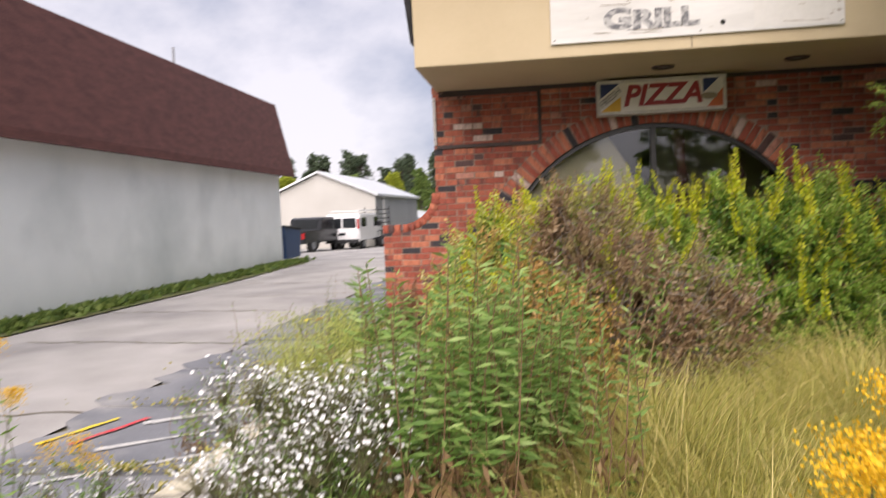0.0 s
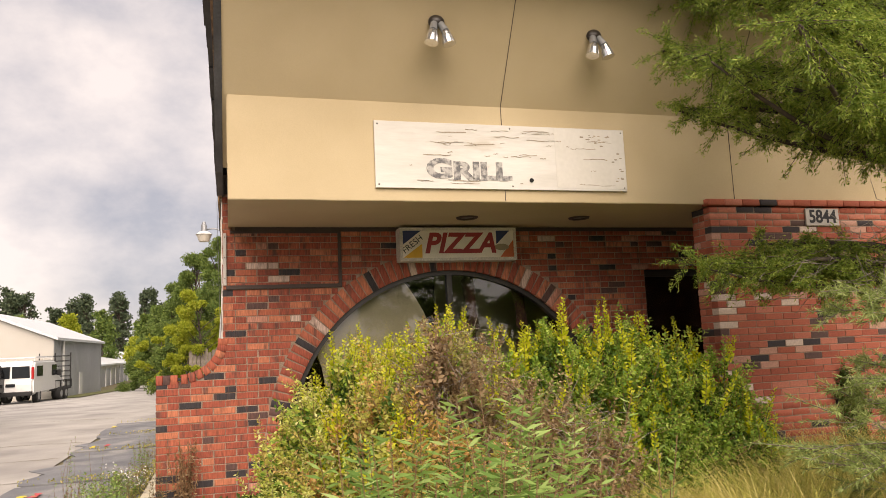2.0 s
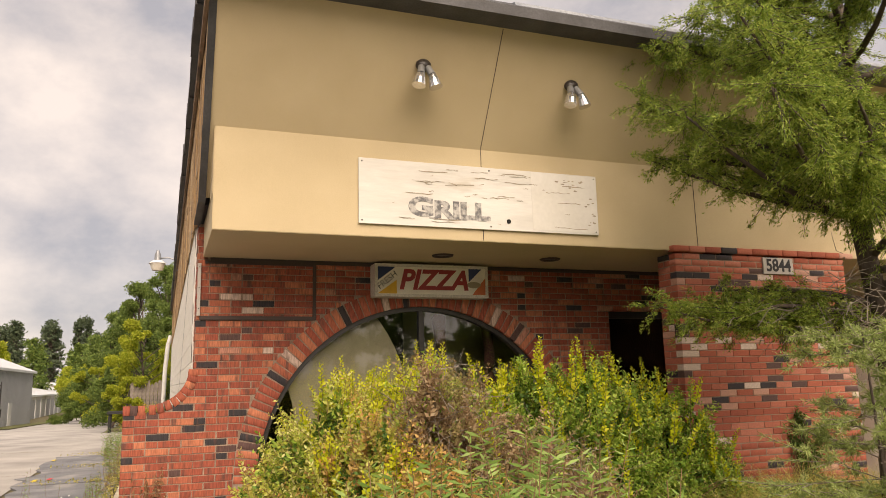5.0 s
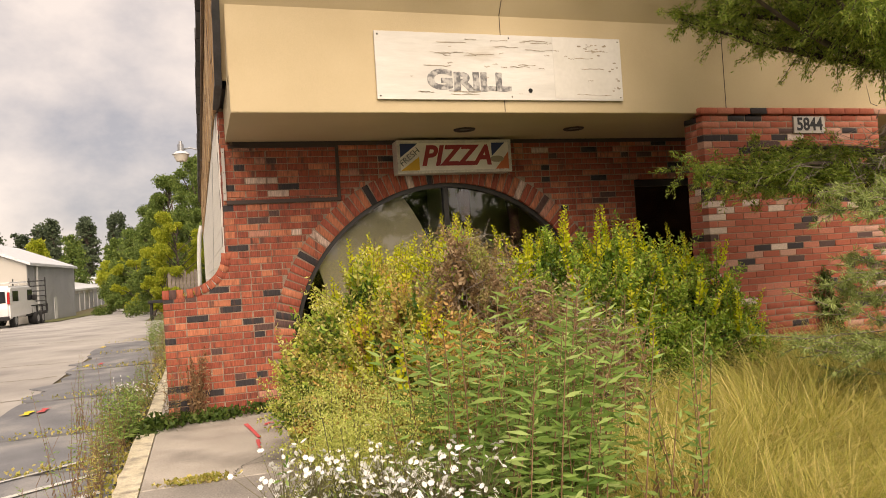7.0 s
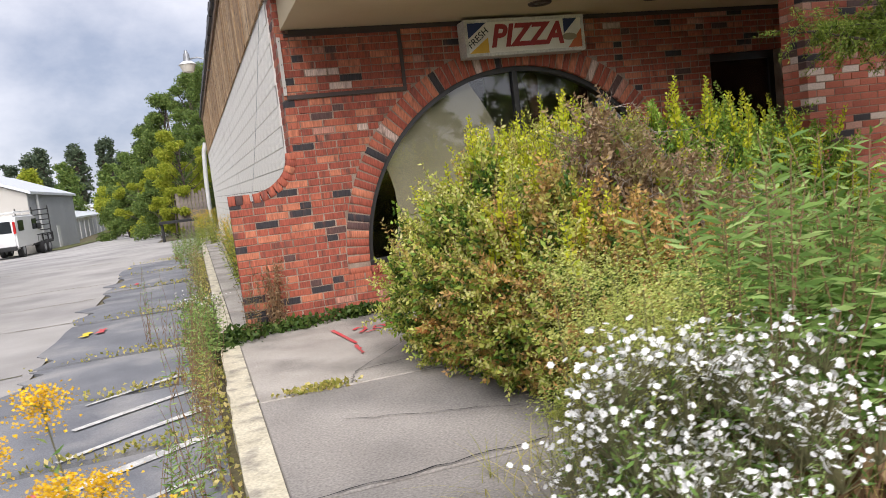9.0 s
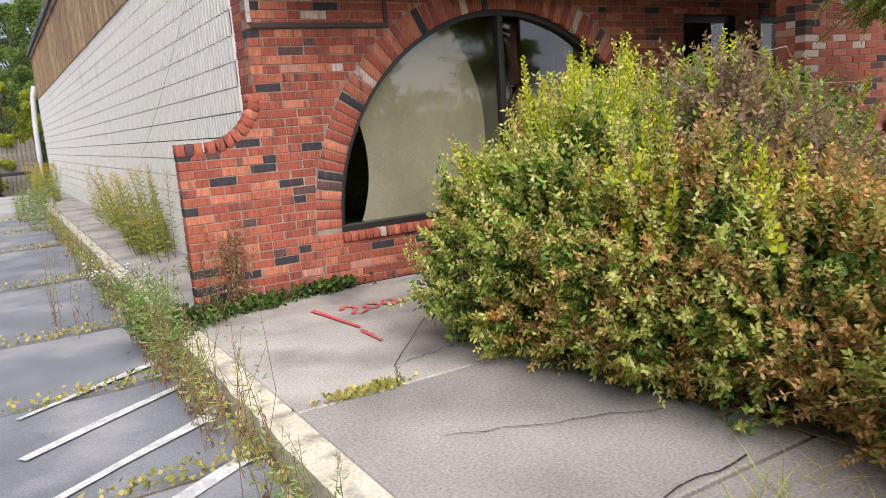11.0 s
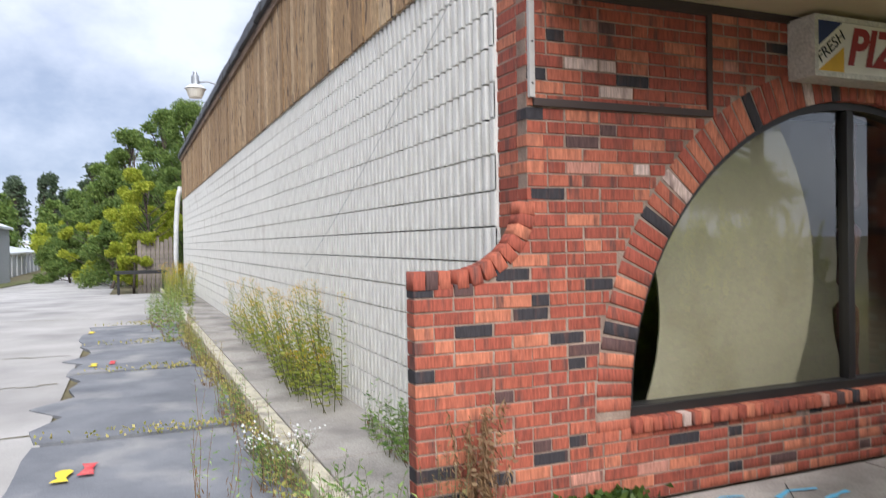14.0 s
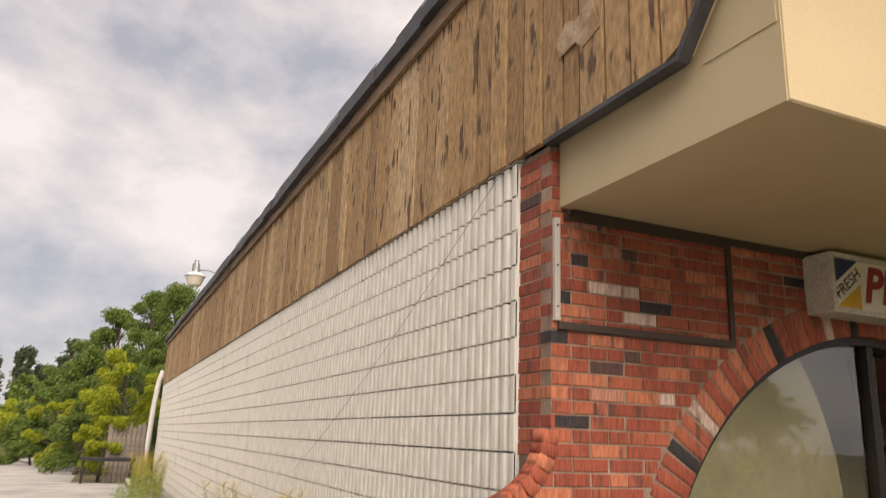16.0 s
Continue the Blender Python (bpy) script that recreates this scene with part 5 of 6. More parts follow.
# ---- plants ----
def blob_points(rng, blobs, n, depth=0.16, rough=0.26):
    """Points in the outer shell of a heap of uneven ellipsoids, and the outward ways at them."""
    blobs = np.asarray(blobs, float)
    area = (blobs[:, 3] * blobs[:, 4] + blobs[:, 4] * blobs[:, 5] + blobs[:, 3] * blobs[:, 5])
    pick = rng.choice(len(blobs), n, p=area / area.sum())
    d = rng.normal(size=(n, 3))
    d /= np.linalg.norm(d, axis=1, keepdims=True)
    d[:, 2] = np.where(d[:, 2] < -0.9, -d[:, 2], d[:, 2])
    lump = 1 + 0.13 * np.sin(d[:, 0] * 11 + pick * 3.1) * np.sin(d[:, 1] * 12 + d[:, 2] * 9 + pick) + rough * (np.sin(d[:, 0] * 5.1 + pick * 1.7) * np.sin(d[:, 1] * 6.3 + pick) + 0.6 * np.sin(d[:, 2] * 9 + pick * 2.3 + d[:, 0] * 7))
    r = lump - np.abs(rng.normal(0, depth, n)) + rng.normal(0, 0.03, n)
    p = blobs[pick, :3] + d * blobs[pick, 3:6] * r[:, None]
    keep = p[:, 2] > 0.02
    for b in blobs:
        q = ((p - b[:3]) / b[3:6])
        keep &= (q**2).sum(1) > 0.42
    return p[keep], d[keep]


def woody(name, rng, foot, blobs, material, parent, n=60):
    pts, _ = blob_points(rng, blobs, n * 3, 0.1)
    pts = pts[:n]
    feet = np.array(foot) + rng.normal(size=(len(pts), 3)) * np.array([0.1, 0.1, 0])
    stems(name, feet, pts, 0.008, material, parent, bow=rng.normal(size=(len(pts), 3)) * 0.05)


def shoots(rng, tops, count, height, leaf, material, parent, name="shoot"):
    """Upright leafy shoots that rise over a hedge, with small leaves in pairs all the way up."""
    idx = rng.choice(len(tops), min(count, len(tops)), replace=False)
    feet = tops[idx] - np.array([0, 0, 0.02])
    h = rng.uniform(height * 0.45, height, len(idx))
    tip = feet + np.stack([rng.normal(0, 0.06, len(idx)), rng.normal(0, 0.06, len(idx)), h], 1)
    stems(name + "_stemwork", feet, tip, 0.004, m_stem, parent)
    at, way, ln = [], [], []
    for f, t, hh in zip(feet, tip, h):
        k = int(hh / 0.0095)
        for i in range(k):
            s = (i + 0.5) / k
            a = i * 2.4 + rng.uniform(0, 0.6)
            at.append(f + (t - f) * s)
            way.append((math.cos(a), math.sin(a), 0.75))
            ln.append(leaf * (1.15 - 0.6 * s))
    leaves(name + "_foliage", at, way, np.array(ln), np.array(ln) * 0.62, material, parent, rng)


def sprigs(rng, blobs, count, leaf, parent, old, young, reach=0.34, name="sprig"):
    """Leafy sprigs that leave the heap outwards and upwards: paired leaves, the outer ones young and pale."""
    p, d = blob_points(rng, blobs, count * 2, 0.1)
    p, d = p[:count], d[:count]
    n = len(p)
    ln = reach * (0.35 + 1.1 * rng.uniform(0, 1.0, n) ** 2.0)
    way = d * 0.8 + rnd_dirs(rng, n, 0.6) * 0.65
    way /= np.linalg.norm(way, axis=1, keepdims=True)
    foot = p - way * (ln * 0.5)[:, None]
    tip = p + way * (ln * 0.5)[:, None] + np.array([0, 0, 0.03])
    stems(name + "_stemwork", foot, tip, 0.003, m_dry_stem, parent)
    k = 34
    pair = np.arange(k) // 2
    s = np.tile((pair + 0.5) / (k / 2), n) + rng.normal(0, 0.008, n * k)
    idx = np.repeat(np.arange(n), k)
    at = foot[idx] + (tip - foot)[idx] * s[:, None]
    flat_side = np.cross(way, rng.normal(size=(n, 3)))
    flat_side /= np.maximum(np.linalg.norm(flat_side, axis=1, keepdims=True), 1e-6)
    cross_side = np.cross(way, flat_side)
    sign = np.tile(np.where(np.arange(k) % 2, 1.0, -1.0), n)[:, None]
    turn = np.tile(pair % 2, n)[:, None]
    out = sign * np.where(turn, cross_side[idx], flat_side[idx]) + way[idx] * 0.6 + rng.normal(size=(n * k, 3)) * 0.16
    size = leaf * rng.uniform(0.65, 1.2, n * k) * (1.1 - 0.35 * s)
    pale = (s > 0.5) & (rng.uniform(size=n * k) < 0.8)
    for nm, pick, mat in (("old_foliage", ~pale, old), ("young_foliage", pale, young)):
        ok = pick & (at[:, 2] > 0.015)
        leaves(nm, at[ok], out[ok], size[ok], size[ok] * 0.52, mat, parent, rng)


def hedge(name, label, seed, foot, blobs, n, leaf, material, tip_count=0, tip_height=0.3, extra=None, tip_area=None, young=None, inner=None):
    rng = np.random.default_rng(seed)
    top = thing(name, label=label, category="bush")
    woody("branchwork", rng, foot, blobs, m_dry_stem, top, 90)
    sprigs(rng, blobs, n // 44, leaf * 1.12, top, material, young or material)
    # inner leaves; the hedge bushes pass a green with shade painted in
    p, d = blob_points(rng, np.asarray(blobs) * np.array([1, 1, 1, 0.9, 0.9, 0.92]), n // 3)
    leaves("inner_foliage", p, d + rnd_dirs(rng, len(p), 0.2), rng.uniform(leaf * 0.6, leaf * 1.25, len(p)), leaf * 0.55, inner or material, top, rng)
    if extra:
        mat, share, size = extra
        q, e = blob_points(rng, blobs, int(n * share), 0.06)
        leaves("turned_foliage", q, e + rnd_dirs(rng, len(q)) * 0.8, rng.uniform(size * 0.6, size * 1.3, len(q)), size * 0.5, mat, top, rng)
    if tip_count:
        q, e = blob_points(rng, blobs, 4000, 0.04)
        ok = e[:, 2] > 0.35
        if tip_area:
            ok &= (q[:, 0] > tip_area[0]) & (q[:, 0] < tip_area[1])
        shoots(rng, q[ok], tip_count, tip_height, leaf * 1.25, m_lime, top)
    return top


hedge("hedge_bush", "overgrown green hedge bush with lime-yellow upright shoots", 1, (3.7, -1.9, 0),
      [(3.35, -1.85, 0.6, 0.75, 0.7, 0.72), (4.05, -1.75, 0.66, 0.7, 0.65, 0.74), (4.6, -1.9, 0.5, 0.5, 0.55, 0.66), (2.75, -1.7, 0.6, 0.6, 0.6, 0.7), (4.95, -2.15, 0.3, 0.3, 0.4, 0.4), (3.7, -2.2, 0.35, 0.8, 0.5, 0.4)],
      90000, 0.04, m_privet, 150, 0.42, young=m_privet, inner=m_privet_shade)
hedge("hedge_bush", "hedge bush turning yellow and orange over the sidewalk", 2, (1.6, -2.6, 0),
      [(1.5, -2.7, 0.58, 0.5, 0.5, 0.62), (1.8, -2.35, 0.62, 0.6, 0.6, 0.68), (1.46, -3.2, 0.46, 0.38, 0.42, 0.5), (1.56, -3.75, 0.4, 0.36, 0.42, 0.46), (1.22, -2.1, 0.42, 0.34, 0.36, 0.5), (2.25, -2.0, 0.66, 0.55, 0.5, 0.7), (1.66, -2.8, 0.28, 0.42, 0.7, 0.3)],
      110000, 0.036, m_privet_turn, 210, 0.38, extra=(m_privet, 0.12, 0.045), tip_area=(1.2, 2.7), young=m_variegated, inner=m_privet_shade)
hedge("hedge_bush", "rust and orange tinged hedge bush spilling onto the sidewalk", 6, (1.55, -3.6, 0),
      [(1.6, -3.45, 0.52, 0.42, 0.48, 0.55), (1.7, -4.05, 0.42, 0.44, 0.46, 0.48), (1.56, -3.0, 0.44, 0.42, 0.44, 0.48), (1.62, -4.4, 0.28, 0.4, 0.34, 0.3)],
      56000, 0.036, m_privet_rust, young=m_privet_rust, inner=m_privet_shade)
VINE = [(1.95, -3.3, 0.74, 0.36, 0.42, 0.64), (2.35, -3.5, 0.55, 0.36, 0.4, 0.52), (2.75, -3.3, 0.45, 0.36, 0.42, 0.48), (2.2, -2.9, 0.8, 0.36, 0.4, 0.6)]
hedge("dead_vine_heap", "grey-brown dead vines heaped over the hedge", 3, (2.3, -3.3, 0), VINE, 44000, 0.034, m_deadvine, 10, 0.3, extra=(m_privet, 0.1, 0.036), young=m_deadvine)
vine_rng = np.random.default_rng(31)
vp, vd = blob_points(vine_rng, VINE, 1500, 0.03)
tangle = thing("dry_vine_tangle", label="tangle of thin dry grey vine stems on the heap", category="vine", kind="stuff")
stems("vinework", vp, vp + rnd_dirs(vine_rng, len(vp)) * vine_rng.uniform(0.1, 0.35, (len(vp), 1)), 0.0026, m_twig, tangle, bow=rnd_dirs(vine_rng, len(vp)) * 0.07)


def weed_clump(name, label, seed, cx, cy, rx, ry, count, height, leaf, material, dry=0.35, flower=None, lean_to=(0, 0), wide=0.24, droop=-0.2, base=0.0, step=0.032, low=0.6):
    """Upright leafy stems with long leaves; the lowest leaves hang dry."""
    rng = np.random.default_rng(seed)
    top = thing(name, cx, cy, base, label, "plant")
    a, r = rng.uniform(0, 2 * math.pi, count), np.sqrt(rng.uniform(0, 1, count))
    feet = np.stack([rx * r * np.cos(a), ry * r * np.sin(a), np.zeros(count)], 1)
    h = rng.uniform(height * low, height, count)
    tips = feet + np.stack([rng.normal(lean_to[0], 0.12, count) * h, rng.normal(lean_to[1], 0.12, count) * h, h], 1)
    stems("stemwork", feet, tips, 0.0045 if height > 0.9 else 0.0025, m_dry_stem if dry > 0.2 else m_stem, top, bow=rng.normal(size=(count, 3)) * 0.03)
    at, way, ln, dat, dway, dln, fl = [], [], [], [], [], [], []
    for f, t, hh in zip(feet, tips, h):
        k = int(hh / step)
        for i in range(k):
            s = 0.12 + 0.88 * (i + 0.5) / k
            ang = i * 2.4 + rng.uniform(0, 1)
            p = f + (t - f) * s
            if s < dry and rng.uniform() < 0.75:
                dat.append(p), dway.append((math.cos(ang) * 0.5, math.sin(ang) * 0.5, -1)), dln.append(leaf * 1.1)
            else:
                at.append(p), way.append((math.cos(ang), math.sin(ang), droop + 0.9 * s)), ln.append(leaf * (1.2 - 0.65 * s))
        fl.append(t)
    ln = np.array(ln) * rng.uniform(0.7, 1.15, len(ln))
    leaves("foliage", at, way, ln, ln * wide, material, top, rng)
    if dat:
        leaves("dry_foliage", dat, dway, np.array(dln) * rng.uniform(0.5, 1.1, len(dln)), leaf * 0.2, m_weed_dry, top, rng)
    if flower:
        mat, per, size, plume = flower
        fp, fw = [], []
        for t in fl:
            for _ in range(per):
                off = np.array([rng.normal(0, plume), rng.normal(0, plume), -abs(rng.normal(0, plume * 1.6)) + 0.03])
                fp.append(t + off)
                fw.append((rng.normal(), rng.normal(), rng.uniform(0.2, 1.4)))
        leaves("blossom", fp, fw, size, size * 0.9, mat, top, rng, fold=0.1)
    return top


def star_flowers(rng, pts, ways, size, parent, name="bloom"):
    """Small white daisies: eight-sided stars, with a notched rim."""
    n = len(pts)
    ways = ways / np.linalg.norm(ways, axis=1, keepdims=True)
    u = np.cross(ways, np.array([0.2, 0.9, 0.3]))
    u /= np.linalg.norm(u, axis=1, keepdims=True)
    w = np.cross(ways, u)
    sz = (size * rng.uniform(0.7, 1.25, n))[:, None]
    ring = [pts + sz * (0.76 if k % 2 else 1.0) * (u * math.cos(k * math.pi / 6) + w * math.sin(k * math.pi / 6)) + ways * sz * 0.25 for k in range(12)]
    v = np.stack([pts] + ring, 1).reshape(-1, 3)
    f = np.array([[0, 1 + k, 1 + (k + 1) % 12] for k in range(12)])
    return tagged(raw(name, v, (np.arange(n)[:, None, None] * 13 + f[None]).reshape(-1, 3), m_petal_white, parent), kind="stuff")


def aster_clump(label, seed, cx, cy, rx, ry, count, height, base=0.0, flowers=34):
    rng = np.random.default_rng(seed)
    top = thing("white_aster", cx, cy, base, label, "flower")
    a, r = rng.uniform(0, 2 * math.pi, count), np.sqrt(rng.uniform(0, 1, count))
    feet = np.stack([rx * 0.6 * r * np.cos(a), ry * 0.6 * r * np.sin(a), np.zeros(count)], 1)
    tips = np.stack([rx * r * np.cos(a) + rng.normal(0, 0.06, count), ry * r * np.sin(a) + rng.normal(0, 0.06, count), rng.uniform(height * 0.5, height, count)], 1)
    stems("stemwork", feet, tips, 0.004, m_stem, top, bow=rng.normal(size=(count, 3)) * 0.03)
    k = flowers
    t = np.repeat(tips, k, 0)
    off = rng.normal(size=(len(t), 3)) * np.array([0.055, 0.055, 0.035])
    stems("spraywork", t - np.array([0, 0, 0.12]), t + off, 0.0015, m_stem, top)
    star_flowers(rng, t + off, rnd_dirs(rng, len(t), 1.1), 0.0098, top)
    s = rng.uniform(0.15, 1, (count * 46, 1))
    idx = np.repeat(np.arange(count), 46)
    p = feet[idx] + (tips - feet)[idx] * s + rng.normal(size=(len(idx), 3)) * 0.02
    leaves("foliage", p, rnd_dirs(rng, len(p), 0.4), rng.uniform(0.02, 0.055, len(p)), 0.009, m_weed, top, rng)
    return top


weed_clump("tall_weed", "tall leafy green weeds with withered lower leaves", 41, 1.38, -5.3, 0.36, 0.3, 92, 1.32, 0.122, m_weed, 0.45, step=0.017, wide=0.17, droop=-0.5)
weed_clump("tall_weed", "tall leafy green weeds leaning over the bed", 42, 1.74, -4.92, 0.24, 0.25, 38, 1.24, 0.118, m_weed, 0.4, step=0.017, wide=0.17, droop=-0.5)
weed_clump("tall_weed", "single ragged weed among dry grass", 43, 2.0, -5.4, 0.12, 0.12, 9, 1.1, 0.08, m_weed, 0.55, step=0.02, wide=0.22)
weed_clump("tall_weed", "small green weeds at the hedge foot", 44, 1.35, -4.75, 0.18, 0.2, 9, 0.8, 0.09, m_weed, 0.5)
weed_clump("feathery_weed", "pale yellow-green feathery weed", 45, 0.86, -5.22, 0.17, 0.17, 56, 1.0, 0.028, m_pale, 0.0, wide=0.2, droop=0.3, flower=(m_pale, 330, 0.0065, 0.05), step=0.008)
weed_clump("feathery_weed", "small pale feathery weed by the asters", 46, 0.78, -4.98, 0.12, 0.12, 24, 0.6, 0.028, m_pale, 0.0, wide=0.2, droop=0.3, flower=(m_pale, 240, 0.0065, 0.04), step=0.009)
aster_clump("sprawling clump of small white asters in bloom", 51, 0.86, -5.52, 0.36, 0.28, 60, 0.84)
aster_clump("white asters spilling towards the sidewalk", 52, 0.72, -5.42, 0.28, 0.3, 26, 0.55)
aster_clump("white asters growing at the kerb", 53, -0.45, 1.6, 0.16, 0.3, 10, 0.35, base=-0.1, flowers=14)
aster_clump("white asters low in the paving joint", 54, -0.62, -4.9, 0.25, 0.3, 10, 0.3, base=-0.1, flowers=14)
weed_clump("goldenrod", "goldenrod with bright yellow plumes beside the kerb", 55, -0.67, -5.42, 0.14, 0.2, 6, 1.0, 0.075, m_weed, 0.1, flower=(m_petal_gold, 640, 0.008, 0.028), base=-0.1, low=0.75)
weed_clump("goldenrod", "low goldenrod flowering at the lot edge", 56, -0.5, -4.9, 0.14, 0.16, 4, 0.6, 0.07, m_weed, 0.1, flower=(m_petal_gold, 198, 0.0085, 0.03), base=-0.1)
weed_clump("goldenrod", "goldenrod in full bloom among dry grass", 57, 2.16, -6.98, 0.1, 0.08, 5, 1.03, 0.08, m_weed, 0.1, flower=(m_petal_gold, 760, 0.008, 0.032))
weed_clump("goldenrod", "goldenrod in full bloom near the camera path", 58, 2.4, -7.0, 0.1, 0.08, 5, 1.06, 0.08, m_weed, 0.1, flower=(m_petal_gold, 760, 0.008, 0.032))
aster_clump("white asters at the foot of the goldenrod", 59, 2.08, -6.98, 0.06, 0.06, 4, 0.85, flowers=16)
weed_clump("goldenrod", "goldenrod weeds against the white block wall", 60, 0.34, 3.9, 0.22, 1.2, 80, 1.05, 0.085, m_weed_yellow, 0.12, low=0.25, lean_to=(-0.2, -0.05), step=0.024, flower=(m_petal_gold, 60, 0.0085, 0.035))
weed_clump("goldenrod", "sparse goldenrod at the foot of the wall", 61, 0.38, 7.6, 0.16, 1.8, 48, 0.85, 0.085, m_weed_yellow, 0.15, low=0.25, lean_to=(-0.15, 0), flower=(m_petal_gold, 52, 0.0085, 0.035))
weed_clump("goldenrod", "goldenrod at the far end of the wall", 62, 0.0, 18.5, 0.4, 3.0, 70, 1.15, 0.11, m_weed_yellow, 0.15, flower=(m_petal_gold, 88, 0.0085, 0.05), base=-0.2)
weed_clump("wall_weed", "low weeds along the block wall foot", 63, 0.44, 1.3, 0.12, 1.0, 70, 0.42, 0.08, m_weed, 0.2, low=0.2)
weed_clump("kerb_weed", "dry seeding weeds along the kerb edge", 64, -0.47, -1.3, 0.14, 0.6, 26, 0.6, 0.06, m_weed, 0.3, wide=0.16)
weed_clump("kerb_weed", "tall thin weed stalks beside the kerb", 65, -0.48, -2.9, 0.12, 0.5, 10, 0.78, 0.05, m_weed, 0.4, wide=0.16)
weed_clump("kerb_weed", "green weeds in the joint by the kerb", 66, -0.38, -0.4, 0.17, 0.4, 56, 0.5, 0.07, m_weed, 0.15, wide=0.3)
weed_clump("kerb_weed", "straggling weeds by the side walk kerb", 67, -0.42, 2.6, 0.12, 1.2, 14, 0.55, 0.06, m_weed, 0.3, base=-0.1)
weed_clump("kerb_weed", "straggling weeds at the far kerb", 68, -0.55, 12.5, 0.35, 4.0, 90, 0.7, 0.09, m_weed, 0.25, base=-0.15)
weed_clump("kerb_weed", "tall ragged weed stalks in the paving joint", 69, -0.78, 0.9, 0.16, 0.5, 9, 0.8, 0.05, m_weed, 0.4, base=-0.1, wide=0.18)
weed_clump("kerb_weed", "bushy weed rooted at the lot edge", 70, -0.55, -3.75, 0.14, 0.18, 12, 0.5, 0.06, m_weed, 0.3, base=-0.1)
for i, (yy, hh, cnt) in enumerate(((-6.6, 0.5, 16), (-5.6, 0.45, 16), (-3.4, 0.5, 18), (-2.2, 0.55, 20), (-1.5, 0.5, 20), (-0.7, 0.5, 24), (0.4, 0.45, 20), (1.6, 0.4, 16), (3.6, 0.45, 18), (5.2, 0.5, 18), (6.8, 0.5, 20), (8.4, 0.6, 22))):
    weed_clump("kerb_weed", "dry seeding grass weeds in the gutter by the kerb", 300 + i, -0.42, yy, 0.1, 0.5, cnt, hh, 0.055, m_grass if i % 2 else m_weed, 0.25, base=-0.11 - 0.02 * max(0, yy - 8), wide=0.14, step=0.02)
weed_clump("dead_stalk", "dark dead flower stalks against the brick wing", 71, 0.28, -0.14, 0.06, 0.04, 22, 0.74, 0.05, m_deadvine, 1.0, wide=0.5, droop=-0.6, step=0.014)
weed_clump("reddish_weed", "thin reddish dry weed before the brick wing", 72, 0.05, -0.28, 0.1, 0.08, 12, 0.66, 0.045, m_weed_dry, 0.2, wide=0.3)


def ground_cover(name, label, seed, spots, n, leaf, material, h=0.09):
    rng = np.random.default_rng(seed)
    top = thing(name, label=label, category="ground plant", kind="stuff")
    s = np.asarray(spots)[rng.integers(0, len(spots), n)]
    p = np.stack([s[:, 0] + rng.normal(0, 1, n) * s[:, 2], s[:, 1] + rng.normal(0, 1, n) * s[:, 3], s[:, 4] + rng.uniform(0.004, h, n)], 1)
    leaves("foliage", p, rnd_dirs(rng, n, 0.5), rng.uniform(leaf * 0.6, leaf * 1.3, n), leaf * 0.75, material, top, rng)


ground_cover("ground_ivy", "low green ivy at the foot of the brick wing", 81, [(0.35, -0.16, 0.22, 0.06, 0.0), (-0.02, -0.2, 0.12, 0.12, 0.0), (1.05, -0.08, 0.12, 0.03, 0.0), (-0.25, -0.3, 0.1, 0.12, -0.05)], 1900, 0.05, m_ivy)
ground_cover("slab_grass", "tuft of weeds growing in the slab joint", 82, [(0.2, -2.4, 0.12, 0.02, 0.0), (0.35, -2.42, 0.08, 0.015, 0.0)], 200, 0.035, m_grass, 0.04)
ground_cover("joint_weeds", "weeds sprouting from the paving joints", 83, [(x, j, 0.5, 0.03, -0.1) for j in joints[2:] for x in (-0.8, -0.5)] + [(-0.35, y, 0.05, 0.5, -0.1) for y in range(-7, 12)], 4200, 0.035, m_grass, 0.07)
ground_cover("verge_grass", "rough grass at the foot of the white building", 84, [(-6.35 - 0.02 * (y - 2), y, 0.16, 0.7, -0.13) for y in range(-4, 17)], 9000, 0.13, m_tree, 0.1)


def grass_field(name, label, seed, areas, n, height, material):
    rng = np.random.default_rng(seed)
    top = thing(name, label=label, category="grass", kind="stuff")
    areas = np.asarray(areas, float)
    size = (areas[:, 1] - areas[:, 0]) * (areas[:, 3] - areas[:, 2])
    a = areas[rng.choice(len(areas), n, p=size / size.sum())]
    x = a[:, 0] + (a[:, 1] - a[:, 0]) * rng.uniform(0, 1, n)
    y = a[:, 2] + (a[:, 3] - a[:, 2]) * rng.uniform(0, 1, n)
    tuft = np.sin(x * 3.1 + 1.3 * np.sin(y * 2.2)) * np.sin(y * 2.7 + x)
    h = height * a[:, 4] * (0.75 + 0.25 * tuft) * rng.uniform(0.6, 1.15, n)
    bend = rng.uniform(0.15, 1.0, n) ** 0.8 * 1.7 * h
    ang = 0.6 + tuft * 1.4 + rng.normal(0, 2.6, n)
    dx, dy = np.cos(ang) * bend, np.sin(ang) * bend
    w = rng.uniform(0.001, 0.0028, n)
    px, py = -np.sin(ang) * w, np.cos(ang) * w
    base = np.stack([x, y, np.full(n, -0.06)], 1)
    rows = []
    for s, k in ((0, 1.0), (0.4, 1.0), (0.75, 0.7), (1.0, 0.15)):
        c = base + np.stack([dx * s * s, dy * s * s, h * (s - 0.28 * s * s * (bend / h))], 1)
        side = np.stack([px * k, py * k, np.zeros(n)], 1)
        rows += [c - side, c + side]
    v = np.stack(rows, 1).reshape(-1, 3)
    f = np.array([[0, 1, 3, 2], [2, 3, 5, 4], [4, 5, 7, 6]])
    raw("bladework", v, (np.arange(n)[:, None, None] * 8 + f[None]).reshape(-1, 4), material, top)


